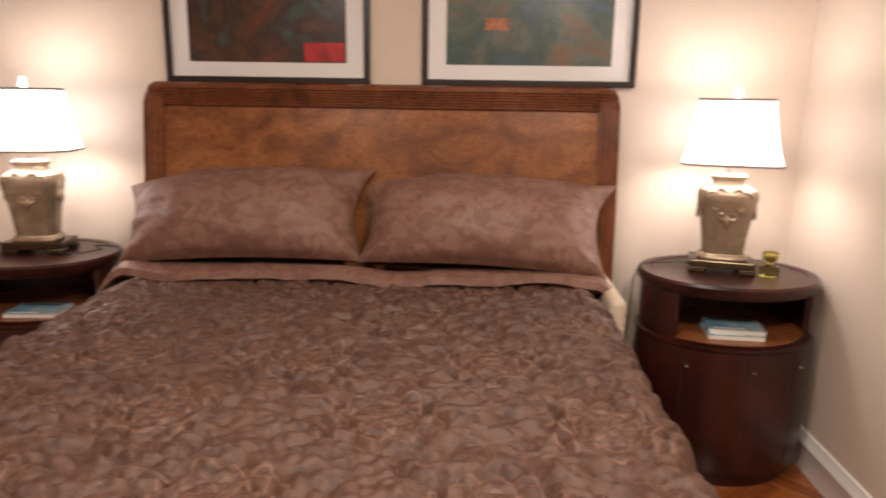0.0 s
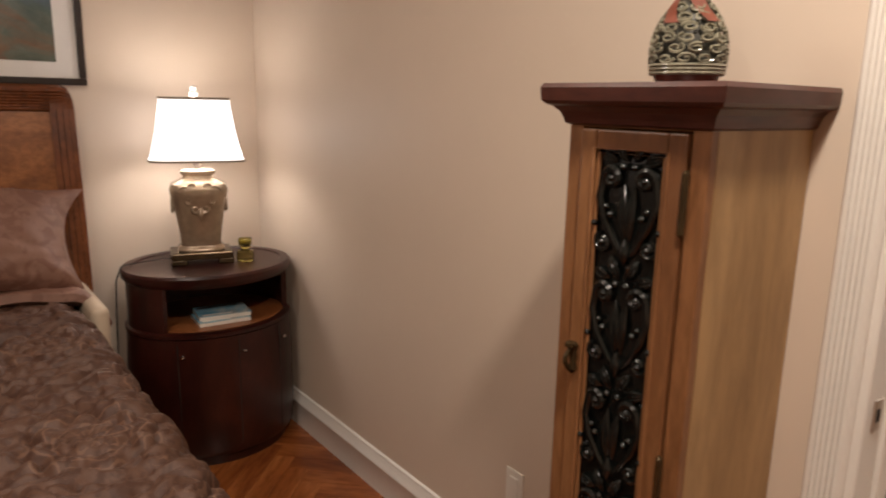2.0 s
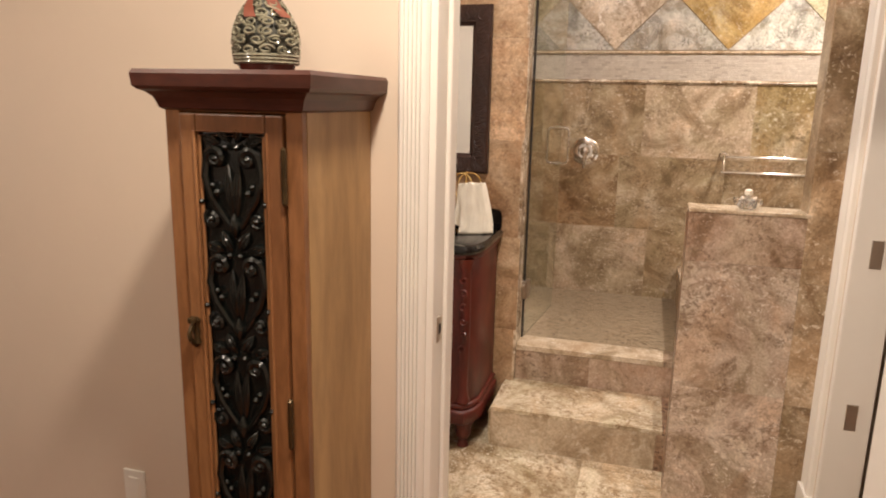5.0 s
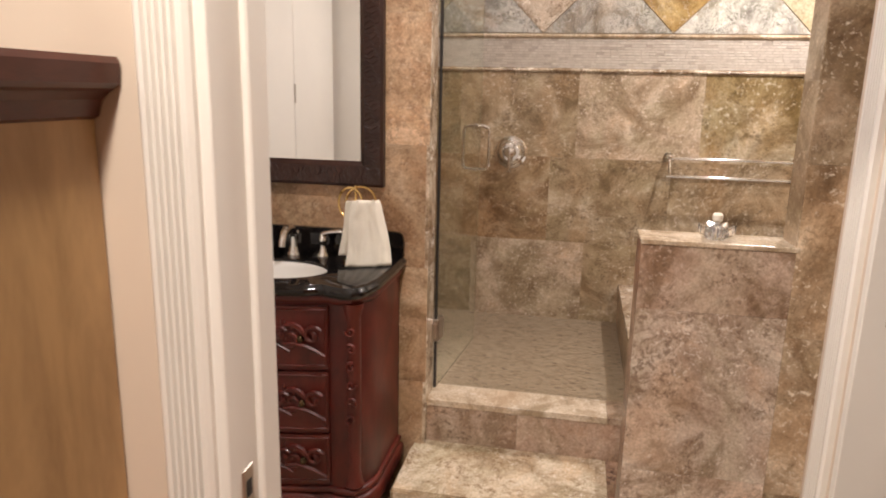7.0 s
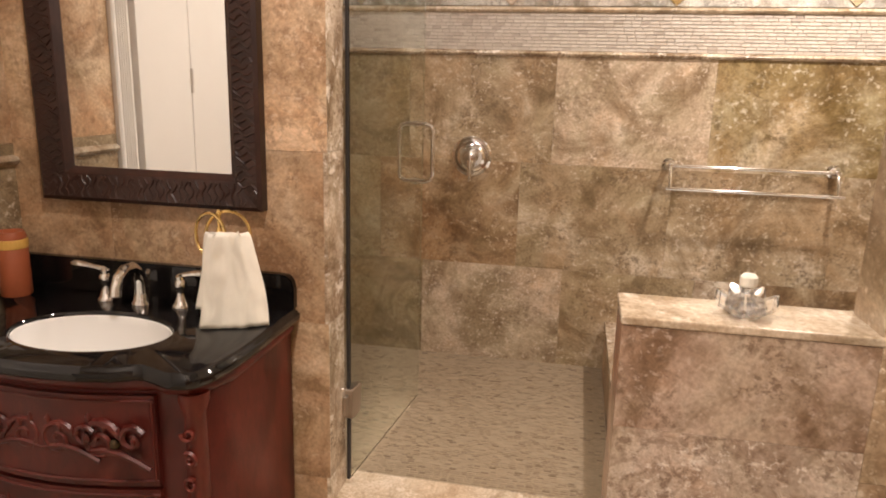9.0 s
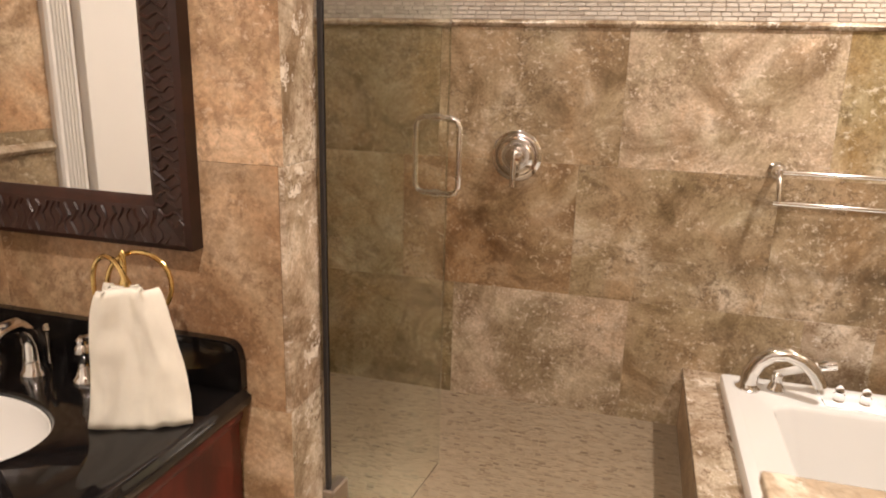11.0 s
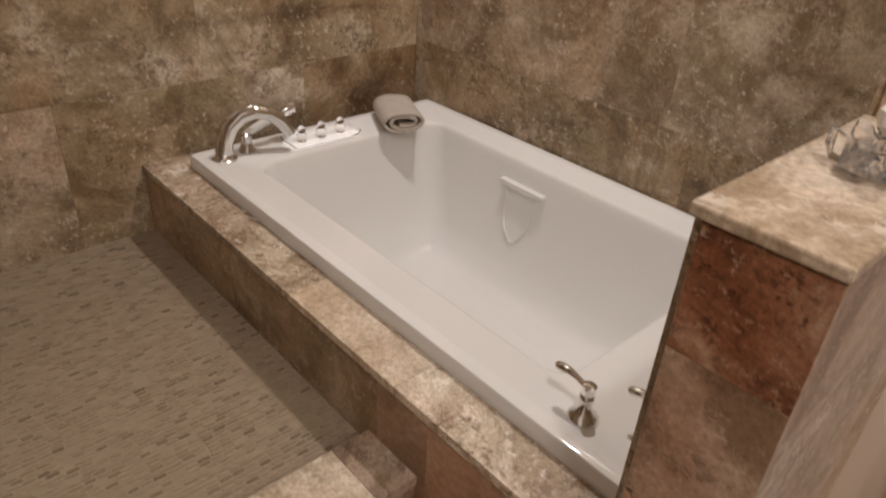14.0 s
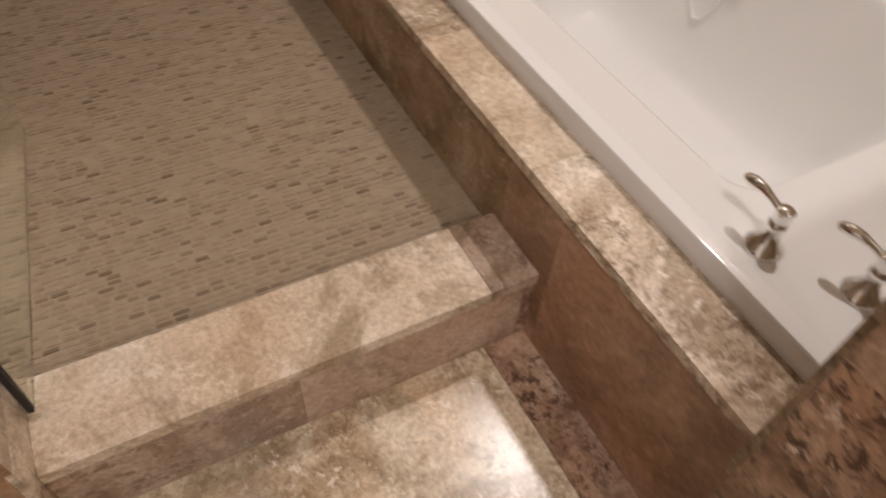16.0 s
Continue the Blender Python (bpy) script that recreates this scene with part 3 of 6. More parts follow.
# ---- structure: bathroom ----
YB, XM, XF, YC = 1.46, 2.47, 3.75, -1.215    # north wall, mirror wall, far shower wall, tub alcove wall
XH0, XH1, YH = 1.95, 2.085, -0.122           # half wall
tagged(part("bath_ceiling", box((XB - 0.1, YC - 0.8, TOP), (XF + 0.15, YB + 0.15, TOP + 0.1)), CEIL_PAINT), "off-white painted bathroom ceiling", "ceiling", kind="structure")
bath_floor = wall("bath_floor", (XB - 0.062, -2.1, -0.12), (XF + 0.1, YB + 0.1, -0.012), GROUT, "cream travertine tiled bathroom floor", "floor")
wall_shower = wall("wall_shower", (XF + 0.012, YC - 0.1, 0), (XF + 0.13, YB + 0.1, TOP), GROUT, "mottled travertine shower wall with a mosaic band")
wall_alcove = wall("wall_alcove", (1.95, YC - 0.13, 0), (XF + 0.012, YC - 0.012, TOP), GROUT, "travertine wall beside the bathtub")
wall_bath_north = wall("wall_bath_north", (XB, YB + 0.012, 0), (XF + 0.012, YB + 0.13, TOP), GROUT, "travertine wall beside the vanity")
wall_mirror = wall("wall_mirror", (XM + 0.012, 0.582, 0), (2.595, YB + 0.012, TOP), GROUT, "peach travertine wall behind the vanity")
wall_column = wall("wall_column", (XH0 + 0.012, YC - 0.012, 0), (XH1 - 0.012, -0.515, TOP), GROUT, "travertine column between tub and doorway")
half_wall = wall("half_wall", (XH0 + 0.012, -0.515, 0), (XH1 - 0.012, YH - 0.012, 1.125), GROUT, "travertine clad half wall at the foot of the tub", "half wall")
wall_bath_south = wall("wall_bath_south", (1.76, -0.72, 0), (XH0 + 0.012, -0.60, TOP), WALL_PAINT, "painted wall by the hall doorway")
wall("wall_bath_south_lintel", (XB, -0.72, 2.07), (1.76, -0.60, TOP), WALL_PAINT, "painted wall over the hall doorway")
wall("wall_hall", (XB - 0.1, -2.1, 0), (XH0 + 0.01, -2.0, TOP), WALL_PAINT, "painted end wall of the hall")
wall("wall_hall_east", (1.85, -2.0, 0), (1.95, -0.74, TOP), WALL_PAINT, "painted side wall of the hall")
wall("wall_bath_west", (XB - 0.002, 0.59, 0), (XB + 0.010, YB, TOP), TRIM, "white painted bathroom wall beside the doorway")

# hall doorway: casing, jamb with hinges and the open door
casing("door_casing_4", (1.885, -0.60, 0), (-1, 0, 0), (0, 1, 0), 2.09, 0.10, "white fluted casing of the hall doorway on a rosette plinth")
jamb3 = tagged(part("door_jamb_3", box((1.735, -0.722, 0), (1.762, -0.596, 2.07), 0.003), TRIM), "white hinged door jamb", "door jamb", kind="structure")
for z in (0.53, 1.07, 1.85):
    part("hinge", box((1.7325, -0.68, z - 0.045), (1.7365, -0.645, z + 0.045), 0.0015, 1), NICKEL, jamb3, "brushed nickel hinge leaf")
door = thing("door_1", "white panelled door standing open into the hall", "door", (1.725, -0.74, 0.01))
part("leaf", box((-0.036, -0.70, 0), (0.0, 0.0, 2.03), 0.002), TRIM, door)
part("panel", box((-0.042, -0.60, 0.22), (-0.035, -0.10, 0.85), 0.004), TRIM, door)
part("panel", box((-0.042, -0.60, 1.0), (-0.035, -0.10, 1.9), 0.004), TRIM, door)
wall("hall_floor", (XB, -2.0, -0.012), (1.95, -0.70, 0.004), FLOOR_WOOD, "cherry hardwood floor of the hall", "floor")

# white closet door in the bathroom's north wall, which the mirror shows
north_door = thing("door_2", "white closet door with a nickel hinge", "door", (1.06, YB - 0.002, 0))
part("leaf", box((0.0, -0.03, 0.01), (0.54, 0.0, 2.04), 0.002), TRIM, north_door)
part("leaf", box((0.544, -0.03, 0.01), (0.86, 0.0, 2.04), 0.002), TRIM, north_door)
for z in (0.5, 1.45):
    part("hinge", box((0.536, -0.036, z), (0.548, -0.029, z + 0.09), 0.001, 1), NICKEL, north_door)
casing("door_casing_5", (1.935, YB, 0), (1, 0, 0), (0, -1, 0), 2.09, 0.085, "white fluted casing of the closet door")

# steps, curb, shower pan and tub surround
step = wall("step", (2.162, -0.2, -0.01), (2.505, 0.61, 0.172), GROUT, "cream travertine step up to the shower", "step")
curb = wall("shower_curb", (2.517, -0.2, -0.01), (2.648, 0.582, 0.338), GROUT, "travertine shower curb with a cream stone sill", "curb")
pan = wall("shower_floor", (2.60, -0.2, -0.01), (XF, YB, 0.3232), PAN_GROUT, "small brick mosaic shower floor", "floor")
deck = wall("tub_deck", (XH1 - 0.012, -0.330, -0.01), (XF, -0.212, 0.518), GROUT, "travertine tub surround with a mottled stone ledge", "tub surround")

# ---- bed ----
bed = thing("sleigh_bed", "king sleigh bed in burled cherry wood with a reeded headboard", "bed", (-0.965, 0, 0))
HW = 1.03


def head_y(z):
    """The sleigh curve of the headboard: leans back towards its top."""
    f = max(0.0, min(1.0, (z - 0.35) / 1.1))
    return 3.085 + 0.075 * f * f


zs = [0.30 + i * 0.0776 for i in range(16)]
front = [(head_y(z), z) for z in zs]
prof = front + [(y + 0.045, z) for y, z in reversed(front)]
part("headboard_panel", loft([[(x, y, z) for y, z in prof] for x in (-HW + 0.07, HW - 0.07)]), HEAD_WOOD, bed, "burled honey-brown veneer panel", smooth=True)
rail = [(3.165, 1.445)]
for i in range(7):
    z = 1.452 + i * 0.0115
    back = 0.010 * (i / 6) ** 2
    rail += [(3.148 + back, z), (3.142 + back, z + 0.004), (3.142 + back, z + 0.0075), (3.148 + back, z + 0.0105)]
rail += [(3.163, 1.542), (3.180, 1.552), (3.205, 1.552), (3.235, 1.545), (3.245, 1.52), (3.235, 1.49), (3.21, 1.47)]
part("top_rail", loft([[(x, 3.19 + (y - 3.19) * k, 1.49 + (z - 1.49) * k) for y, z in rail] for x, k in ((-HW + 0.004, 0.45), (-HW + 0.018, 0.82), (-HW + 0.04, 1.0), (HW - 0.04, 1.0), (HW - 0.018, 0.82), (HW - 0.004, 0.45))]), HEAD_TRIM, bed, "reeded cherry top rail")
for s in (-1, 1):
    bm = bmesh.new()
    for k in range(4):
        x0 = s * (HW - 0.088) + s * k * 0.022
        fr = [(head_y(z) - 0.025 + (0.004 if k in (0, 3) else 0), z) for z in [0.0] + zs]
        if zs[-1] < 1.50:
            fr += [(head_y(1.48) - 0.02, 1.48), (head_y(1.5) + 0.01, 1.53)]
        bk = [(y + 0.085, z) for y, z in reversed(fr)]
        fall = (0.0, 0.0, 0.008, 0.028)[k]
        loft([[(x, y, z - fall * max(0.0, (z - 1.30) / 0.23)) for y, z in fr + bk] for x in (x0, x0 + s * 0.020)], bm=bm)
    part("stile", bm, HEAD_TRIM, bed, "reeded cherry stile")
    part("side_rail", box((s * (HW - 0.05) - 0.018, 1.06, 0.20), (s * (HW - 0.05) + 0.018, 3.08, 0.42), 0.008), HEAD_TRIM, bed)
    part("leg", box((s * (HW - 0.08) - 0.04, 1.03, 0), (s * (HW - 0.08) + 0.04, 1.11, 0.30), 0.008), HEAD_TRIM, bed)
part("mattress", box((-0.955, 1.05, 0.36), (0.895, 3.06, 0.735), 0.06, 4), SHEET, bed, "champagne sheeted mattress", smooth=True)
part("foot_rail", box((-HW + 0.06, 1.035, 0.18), (HW - 0.06, 1.075, 0.42), 0.008), HEAD_TRIM, bed)


PERIOD = 0.52


def quilt():
    """A quilted bedspread over the mattress, hanging at both sides and the foot, puffed between its stitches."""
    nx, ny, bm = 420, 330, bmesh.new()
    half, drop, y0, y1 = 0.952, 0.46, 1.02, 2.88
    grid = []
    for j in range(ny + 1):
        row = []
        for i in range(nx + 1):
            s = -half - drop + (2 * half + 2 * drop) * i / nx
            t = y0 - drop + (y1 - y0 + drop) * j / ny
            p = Vector((s * 2.6, t * 2.6, 0.3))
            warp = Vector((noise.noise(p), noise.noise(p + Vector((9, 3, 1))), 0)) * 0.04
            q = Vector((s, t, 0)) + warp
            row_ = math.floor(t / (PERIOD * 0.69))
            sx = s + (PERIOD / 2 if row_ % 2 else 0.0)
            mu = (sx / PERIOD - math.floor(sx / PERIOD) - 0.5) * PERIOD
            mv = (t / (PERIOD * 0.69) - row_ - 0.5) * PERIOD * 0.69
            mr, ma = math.hypot(mu, mv), math.atan2(mv, mu)
            rim = 0.130 * (1 + 0.10 * math.cos(8 * ma)) + 0.012 * noise.noise(q * 9)
            n1 = abs(noise.noise(Vector((q.x * 8.0, q.y * 16.0, 0.7))))
            n2 = abs(noise.noise(Vector((q.x * 18.0 + 4, q.y * 34.0, 5.1))))
            outside = 0.023 * min(1.0, n1 * 3.0) ** 0.8 + 0.011 * min(1.0, n2 * 3.0) ** 0.8
            petal = 0.55 + 0.45 * abs(math.cos(4 * ma))
            ring = min(1.0, abs(mr - 0.078) / 0.016) ** 0.6
            inside = (0.018 * ring * (petal if mr > 0.078 else 0.75 + 0.25 * abs(math.cos(3 * ma)))) + 0.010 * min(1.0, n2 * 3.6) ** 0.6
            gap = min(1.0, abs(mr - rim) / 0.020) ** 0.6
            puff = gap * (inside if mr < rim else outside) + 0.003 * noise.noise(Vector((s * 30, t * 30, 2)))
            over = max(0.0, abs(s) - half + 0.10)
            edge = max(0.0, y0 + 0.10 - t)
            sgn = 1 if s > 0 else -1
            r = 0.10
            x, y, z = s, t, 0.748
            nrm = Vector((0, 0, 1))
            if over > 0:
                th = min(over / r, math.pi / 2)
                x = sgn * (half - r + r * math.sin(th))
                z = 0.755 - r + r * math.cos(th) - max(0.0, over - r * math.pi / 2)
                nrm = Vector((sgn * math.sin(th), 0, math.cos(th)))
                x += sgn * 0.015 * max(0.0, over - r) * (1 + 0.5 * math.sin(t * 9))
            elif edge > 0:
                th = min(edge / r, math.pi / 2)
                y = y0 + r - r * math.sin(th)
                z = 0.755 - r + r * math.cos(th) - max(0.0, edge - r * math.pi / 2)
                nrm = Vector((0, -math.sin(th), math.cos(th)))
            if over > 0 and edge > 0:
                z -= min(edge, 0.3) * 0.3
                y = max(t, y0 + 0.01)
            v = Vector((x, y, z)) + nrm * (puff + 0.006)
            row.append(bm.verts.new(v))
        grid.append(row)
    for j in range(ny):
        for i in range(nx):
            bm.faces.new((grid[j][i], grid[j][i + 1], grid[j + 1][i + 1], grid[j + 1][i]))
    return bm


spread = part("bedspread", quilt(), QUILT, smooth=True)
spread.location = (-0.992, 0, 0)
spread.modifiers.new("thickness", "SOLIDIFY").thickness = 0.006
tagged(spread, "brown quilted damask bedspread spread over the bed", "bedspread")


def folded_sheet():
    rows, bm = [], bmesh.new()
    prof = [(2.77, 0.800), (2.738, 0.822), (2.745, 0.850), (2.78, 0.866), (2.84, 0.866), (2.90, 0.832), (3.00, 0.81), (3.05, 0.765)]
    n = 80
    for k, (y, z) in enumerate(prof):
        row = []
        for i in range(n + 1):
            s = -1.045 + 2.09 * i / n
            over = max(0.0, abs(s) - 0.93)
            w = 0.026 * noise.noise(Vector((s * 3.4, y * 4, 1))) + 0.006 * noise.noise(Vector((s * 14, y * 9, 4)))
            yy = y + (0.06 * noise.noise(Vector((s * 2.2, 5, 1))) if k < 4 else 0)
            row.append((s, yy, z + w - over * over * 7.5))
        rows.append(row)
    return loft(rows, closed=False, caps=False, bm=bm)


fold = part("folded_coverlet_edge", folded_sheet(), SHAM, smooth=True)
fold.location = (-0.995, 0, -0.034)
fold.modifiers.new("thickness", "SOLIDIFY").thickness = 0.014
tagged(fold, "turned-back damask coverlet edge below the pillows", "bedding")
side = part("hanging_sheet", box((0.930, 2.58, 0.40), (0.992, 3.03, 0.790), 0.025, 3), SHEET, smooth=True)
side.location = (-0.965, 0, 0)
tagged(side, "champagne satin sheet hanging at the bedside", "sheet")


def pillow(w, h, d):
    """A plump king sham with pinched, pointed corners and soft wrinkles."""
    bm, n, m = bmesh.new(), 52, 32
    front, back = [], []
    for j in range(m + 1):
        for side_rows, sgn in ((front, 1), (back, -1)):
            row = []
            for i in range(n + 1):
                u, v = -1 + 2 * i / n, -1 + 2 * j / m
                puff = d * (max(0.0, 1 - abs(u) ** 2.6) * max(0.0, 1 - abs(v) ** 2.0)) ** 0.55
                sag = 0.035 * (1 - v) * (1 - u * u)
                ear = max(0.0, u * v) ** 4 * 0.05 if u > 0 else -abs(u) ** 3 * 0.03
                x = u * w * (1 - 0.085 * (1 - v * v)) + ear
                z = v * h * (1 - 0.18 * abs(u) ** 2.5 * (1 if u < 0 else 0.45)) + ear * 0.6 - 0.015 * u * u
                wr = 0.016 * noise.noise(Vector((u * 3 + w, v * 3, sgn))) + 0.009 * noise.noise(Vector((u * 8, v * 6, sgn + 3)))
                wr += 0.010 * math.sin(abs(u) * 11 + v * 6) * abs(u) ** 3
                row.append((x, -sgn * (puff + 0.003) - sag * (0.5 + 0.5 * sgn) + wr * min(1.0, puff * 25), z))
            side_rows.append(row)
    loft(front, closed=False, caps=False, bm=bm)
    loft(back, closed=False, caps=False, bm=bm)
    bmesh.ops.remove_doubles(bm, verts=bm.verts[:], dist=0.007)
    return bm


sham = part("pillow", pillow(0.486, 0.215, 0.150), SHAM, smooth=True)
sham.matrix_world = pose(-0.965 + 0.480, 2.955, 0.995, -36, 2.0, -1)
tagged(sham, "brown damask king pillow sham leaning on the headboard", "pillow", "pillows on the bed")
other = copy_thing(sham, pose(-0.965 - 0.520, 2.955, 1.005, -34, -1.5, 3))

# ---- nightstands ----
def oval(rx, ry, z, n=56):
    return [(rx * math.cos(2 * math.pi * i / n), ry * math.sin(2 * math.pi * i / n), z) for i in range(n)]


def nightstand():
    ns = thing("nightstand", "oval espresso wood drum nightstand with an open shelf", "nightstand", group="nightstands beside the bed")
    rx, ry = 0.336, 0.282
    part("plinth", loft([oval(rx * 0.93, ry * 0.93, 0.0), oval(rx * 0.95, ry * 0.95, 0.05)]), ESPRESSO, ns, smooth=True)
    body = [oval(rx * s, ry * s, z) for s, z in ((1.01, 0.05), (1.04, 0.07), (1.05, 0.20), (1.045, 0.42), (1.025, 0.555), (1.025, 0.565))]
    part("body", loft(body), ESPRESSO, ns, smooth=True)
    part("shelf_board", loft([oval(rx, ry, 0.5655), oval(rx + 0.012, ry + 0.012, 0.570), oval(rx + 0.012, ry + 0.012, 0.585), oval(rx, ry, 0.590)]), ESPRESSO, ns, smooth=True)
    # thin added layer whose brighter colour stands in for light inside the shelf
    part("shelf_lining", loft([oval(rx * 0.94, ry * 0.94, 0.5905), oval(rx * 0.94, ry * 0.94, 0.5935)]), ESPRESSO_PAINTED_LIT, ns, "espresso shelf with light painted in as warm brown")
    # curved back and side wall of the open shelf; open over the front
    n, ring0, ring1, ring2, ring3 = 40, [], [], [], []
    for i in range(n + 1):
        a = radians(-18 + 240 * i / n)
        for ring, k, z in ((ring0, 1.0, 0.588), (ring1, 1.0, 0.775), (ring2, 0.93, 0.775), (ring3, 0.93, 0.588)):
            ring.append((rx * k * math.cos(a), ry * k * math.sin(a), z))
    bm = loft([[r[i] for r in (ring0, ring1, ring2, ring3)] for i in range(n + 1)])
    part("shelf_wall", bm, ESPRESSO, ns, smooth=True)
    top = [oval(rx, ry, 0.772), oval(rx + 0.004, ry + 0.004, 0.776), oval(rx + 0.016, ry + 0.016, 0.79), oval(rx + 0.018, ry + 0.018, 0.815), oval(rx + 0.010, ry + 0.010, 0.825),
           oval(rx - 0.022, ry - 0.022, 0.826), oval(rx - 0.028, ry - 0.028, 0.820)]
    part("top", loft(top), ESPRESSO, ns, "glossy espresso top with a raised rim", smooth=True)
    for a0 in (-128, -88, -52):
        a = radians(a0)
        x, y = 1.047 * rx * math.cos(a), 1.047 * ry * math.sin(a)
        t = Vector((-math.sin(a) * rx, math.cos(a) * ry, 0)).normalized()
        p = Vector((x, y, 0))
        part("door_gap", tube([p + Vector((0, 0, 0.09)), p + Vector((0, 0, 0.55))], 0.0022, 5), DARKGAP, ns)
        q = p * 1.02
        part("knob", lathe([(0.004, -0.006), (0.009, -0.003), (0.009, 0.003), (0.004, 0.006)], (q.x + t.x * 0.02, q.y + t.y * 0.02, 0.50), 10), CHROME, ns, "small chrome knob", smooth=True)
    return ns


stand = nightstand()
stand.matrix_world = pose(0.502, 2.962, 0)
stand_b = copy_thing(stand, pose(-2.43, 2.962, 0))


def table_lamp():
    lamp = thing("table_lamp", "lit table lamp with white bell shade and embossed silver jar", "lamp", group="lamps on the nightstands")
    bm = box((-0.125, -0.085, 0.02), (0.125, 0.085, 0.052), 0.006)
    for sx in (-1, 1):
        for sy in (-1, 1):
            box((sx * 0.095 - 0.032, sy * 0.06 - 0.028, 0.0), (sx * 0.095 + 0.032, sy * 0.06 + 0.028, 0.022), 0.004, 1, bm)
    part("base", bm, LAMP_BASE, lamp, "dark bronze footed base")
    body = [(0.088, 0.052), (0.092, 0.058), (0.088, 0.068), (0.076, 0.075), (0.078, 0.085), (0.084, 0.14), (0.095, 0.21), (0.108, 0.265), (0.112, 0.29), (0.104, 0.312), (0.078, 0.325), (0.060, 0.332), (0.057, 0.342), (0.066, 0.35), (0.068, 0.36), (0.056, 0.368)]
    body = [(r, 0.052 + (z - 0.052) * 1.10) for r, z in body]
    part("jar", lathe(body, n=40, sx=1.05, sy=0.82, square=1.6), LAMP_BODY, lamp, smooth=True)
    for face in (-1, 1):
        for s in (-1, 1):
            for cx, cz, size, turns, st in ((0.022, 0.290, 0.024, 1.3, 90), (0.060, 0.312, 0.024, 1.2, 0), (0.020, 0.236, 0.020, 1.1, 200), (0.050, 0.268, 0.016, 1.0, 90), (0.030, 0.330, 0.016, 1.1, 30)):
                pts = scroll((s * cx, face * 0.084 * (0.9 + 0.35 * (cz - 0.14)), cz), (s, 0, 0), (0, 0, 1), size, turns, 1, radians(st), 14)
                part("leaf_scroll", tube(pts, [0.0085 - 0.003 * i / 14 for i in range(15)], 6), LAMP_BODY, lamp, "embossed leaf scroll", smooth=True)
        part("bud", lathe([(0.002, -0.03), (0.011, -0.012), (0.013, 0.004), (0.006, 0.02), (0.001, 0.03)], (0, face * 0.083, 0.215), 10), LAMP_BODY, lamp, "embossed bud", smooth=True)
    for s in (-1, 1):
        part("relief", tube(scroll((s * 0.108, 0, 0.24), (0, 1, 0), (0, 0, 1), 0.03, 1.4, 1, 1.5, 16), [0.008 - 0.004 * i / 16 for i in range(17)], 6), LAMP_BODY, lamp, smooth=True)
    part("stem", lathe([(0.012, 0.395), (0.012, 0.412), (0.017, 0.414), (0.017, 0.43), (0.006, 0.432), (0.004, 0.70)], n=12), NICKEL, lamp, smooth=True)
    prof = [(0.190, 0.436), (0.184, 0.447), (0.172, 0.49), (0.158, 0.55), (0.148, 0.61), (0.140, 0.66), (0.137, 0.692)]
    part("shade", lathe(prof, n=48, sx=1.0, sy=0.8, square=2.2, caps=False), SHADE, lamp, "glowing white silk bell shade", smooth=True)
    for r, z in ((0.1905, 0.440), (0.1375, 0.690)):
        part("piping", lathe([(r + 0.001, z - 0.006), (r + 0.003, z), (r + 0.001, z + 0.004), (r - 0.003, z)], n=48, sy=0.8, square=2.2, caps=False), plain("shade_piping", (0.30, 0.25, 0.2), 0.6) if "shade_piping" not in bpy.data.materials else bpy.data.materials["shade_piping"], lamp, "grey-brown piping")
    part("finial", lathe([(0.006, 0.695), (0.016, 0.70), (0.018, 0.712), (0.011, 0.722), (0.014, 0.735), (0.004, 0.742)], n=14), PORCELAIN, lamp, smooth=True)
    return lamp


lamp = table_lamp()
lamp.matrix_world = pose(0.485, 2.99, 0.821, 0, 0, -14)
copy_thing(lamp, pose(-2.425, 2.99, 0.821, 0, 0, 10))
for x in (0.485, -2.425):
    bulb = bpy.data.lights.new("lamp_bulb", "POINT")
    bulb.energy, bulb.color, bulb.shadow_soft_size = 7.0, (1.0, 0.91, 0.86), 0.09
    b = new("lamp_bulb", bulb)
    b.location = (x, 2.99, 1.40)


def cord(name, pts, label):
    tagged(part(name, tube(pts, 0.003, 6), plain(name + "_rubber", (0.02, 0.015, 0.012), 0.5), smooth=True), label, "cable")


cord("lamp_cord", [(0.42, 3.04, 0.83), (0.34, 3.07, 0.83), (0.26, 3.05, 0.8305), (0.19, 3.02, 0.834), (0.160, 3.00, 0.832), (0.135, 2.99, 0.78), (0.13, 3.0, 0.65), (0.135, 3.06, 0.45), (0.15, 3.2, 0.2), (0.16, 3.24, 0.01)], "dark lamp cord over the nightstand edge")
cord("lamp_cord", [(-2.36, 2.96, 0.83), (-2.27, 2.91, 0.83), (-2.2, 2.93, 0.83), (-2.17, 3.02, 0.83), (-2.24, 3.08, 0.83), (-2.13, 3.06, 0.834), (-2.075, 3.05, 0.80), (-2.07, 3.1, 0.5), (-2.07, 3.2, 0.02)], "dark lamp cord over the nightstand edge")

holder = thing("candle_holder", "small olive glass tealight holder on the nightstand", "candle holder", (0.640, 2.885, 0.8215))
part("cup", lathe([(0.030, 0), (0.036, 0.004), (0.038, 0.03), (0.033, 0.045), (0.018, 0.05), (0.018, 0.056), (0.027, 0.075), (0.030, 0.098), (0.027, 0.1), (0.024, 0.076), (0.005, 0.062)], n=20), OLIVE_GLASS, holder, smooth=True)
part("wax", lathe([(0.024, 0.078), (0.0255, 0.09)], n=16), plain("cream_wax", (0.75, 0.66, 0.36), 0.5), holder)


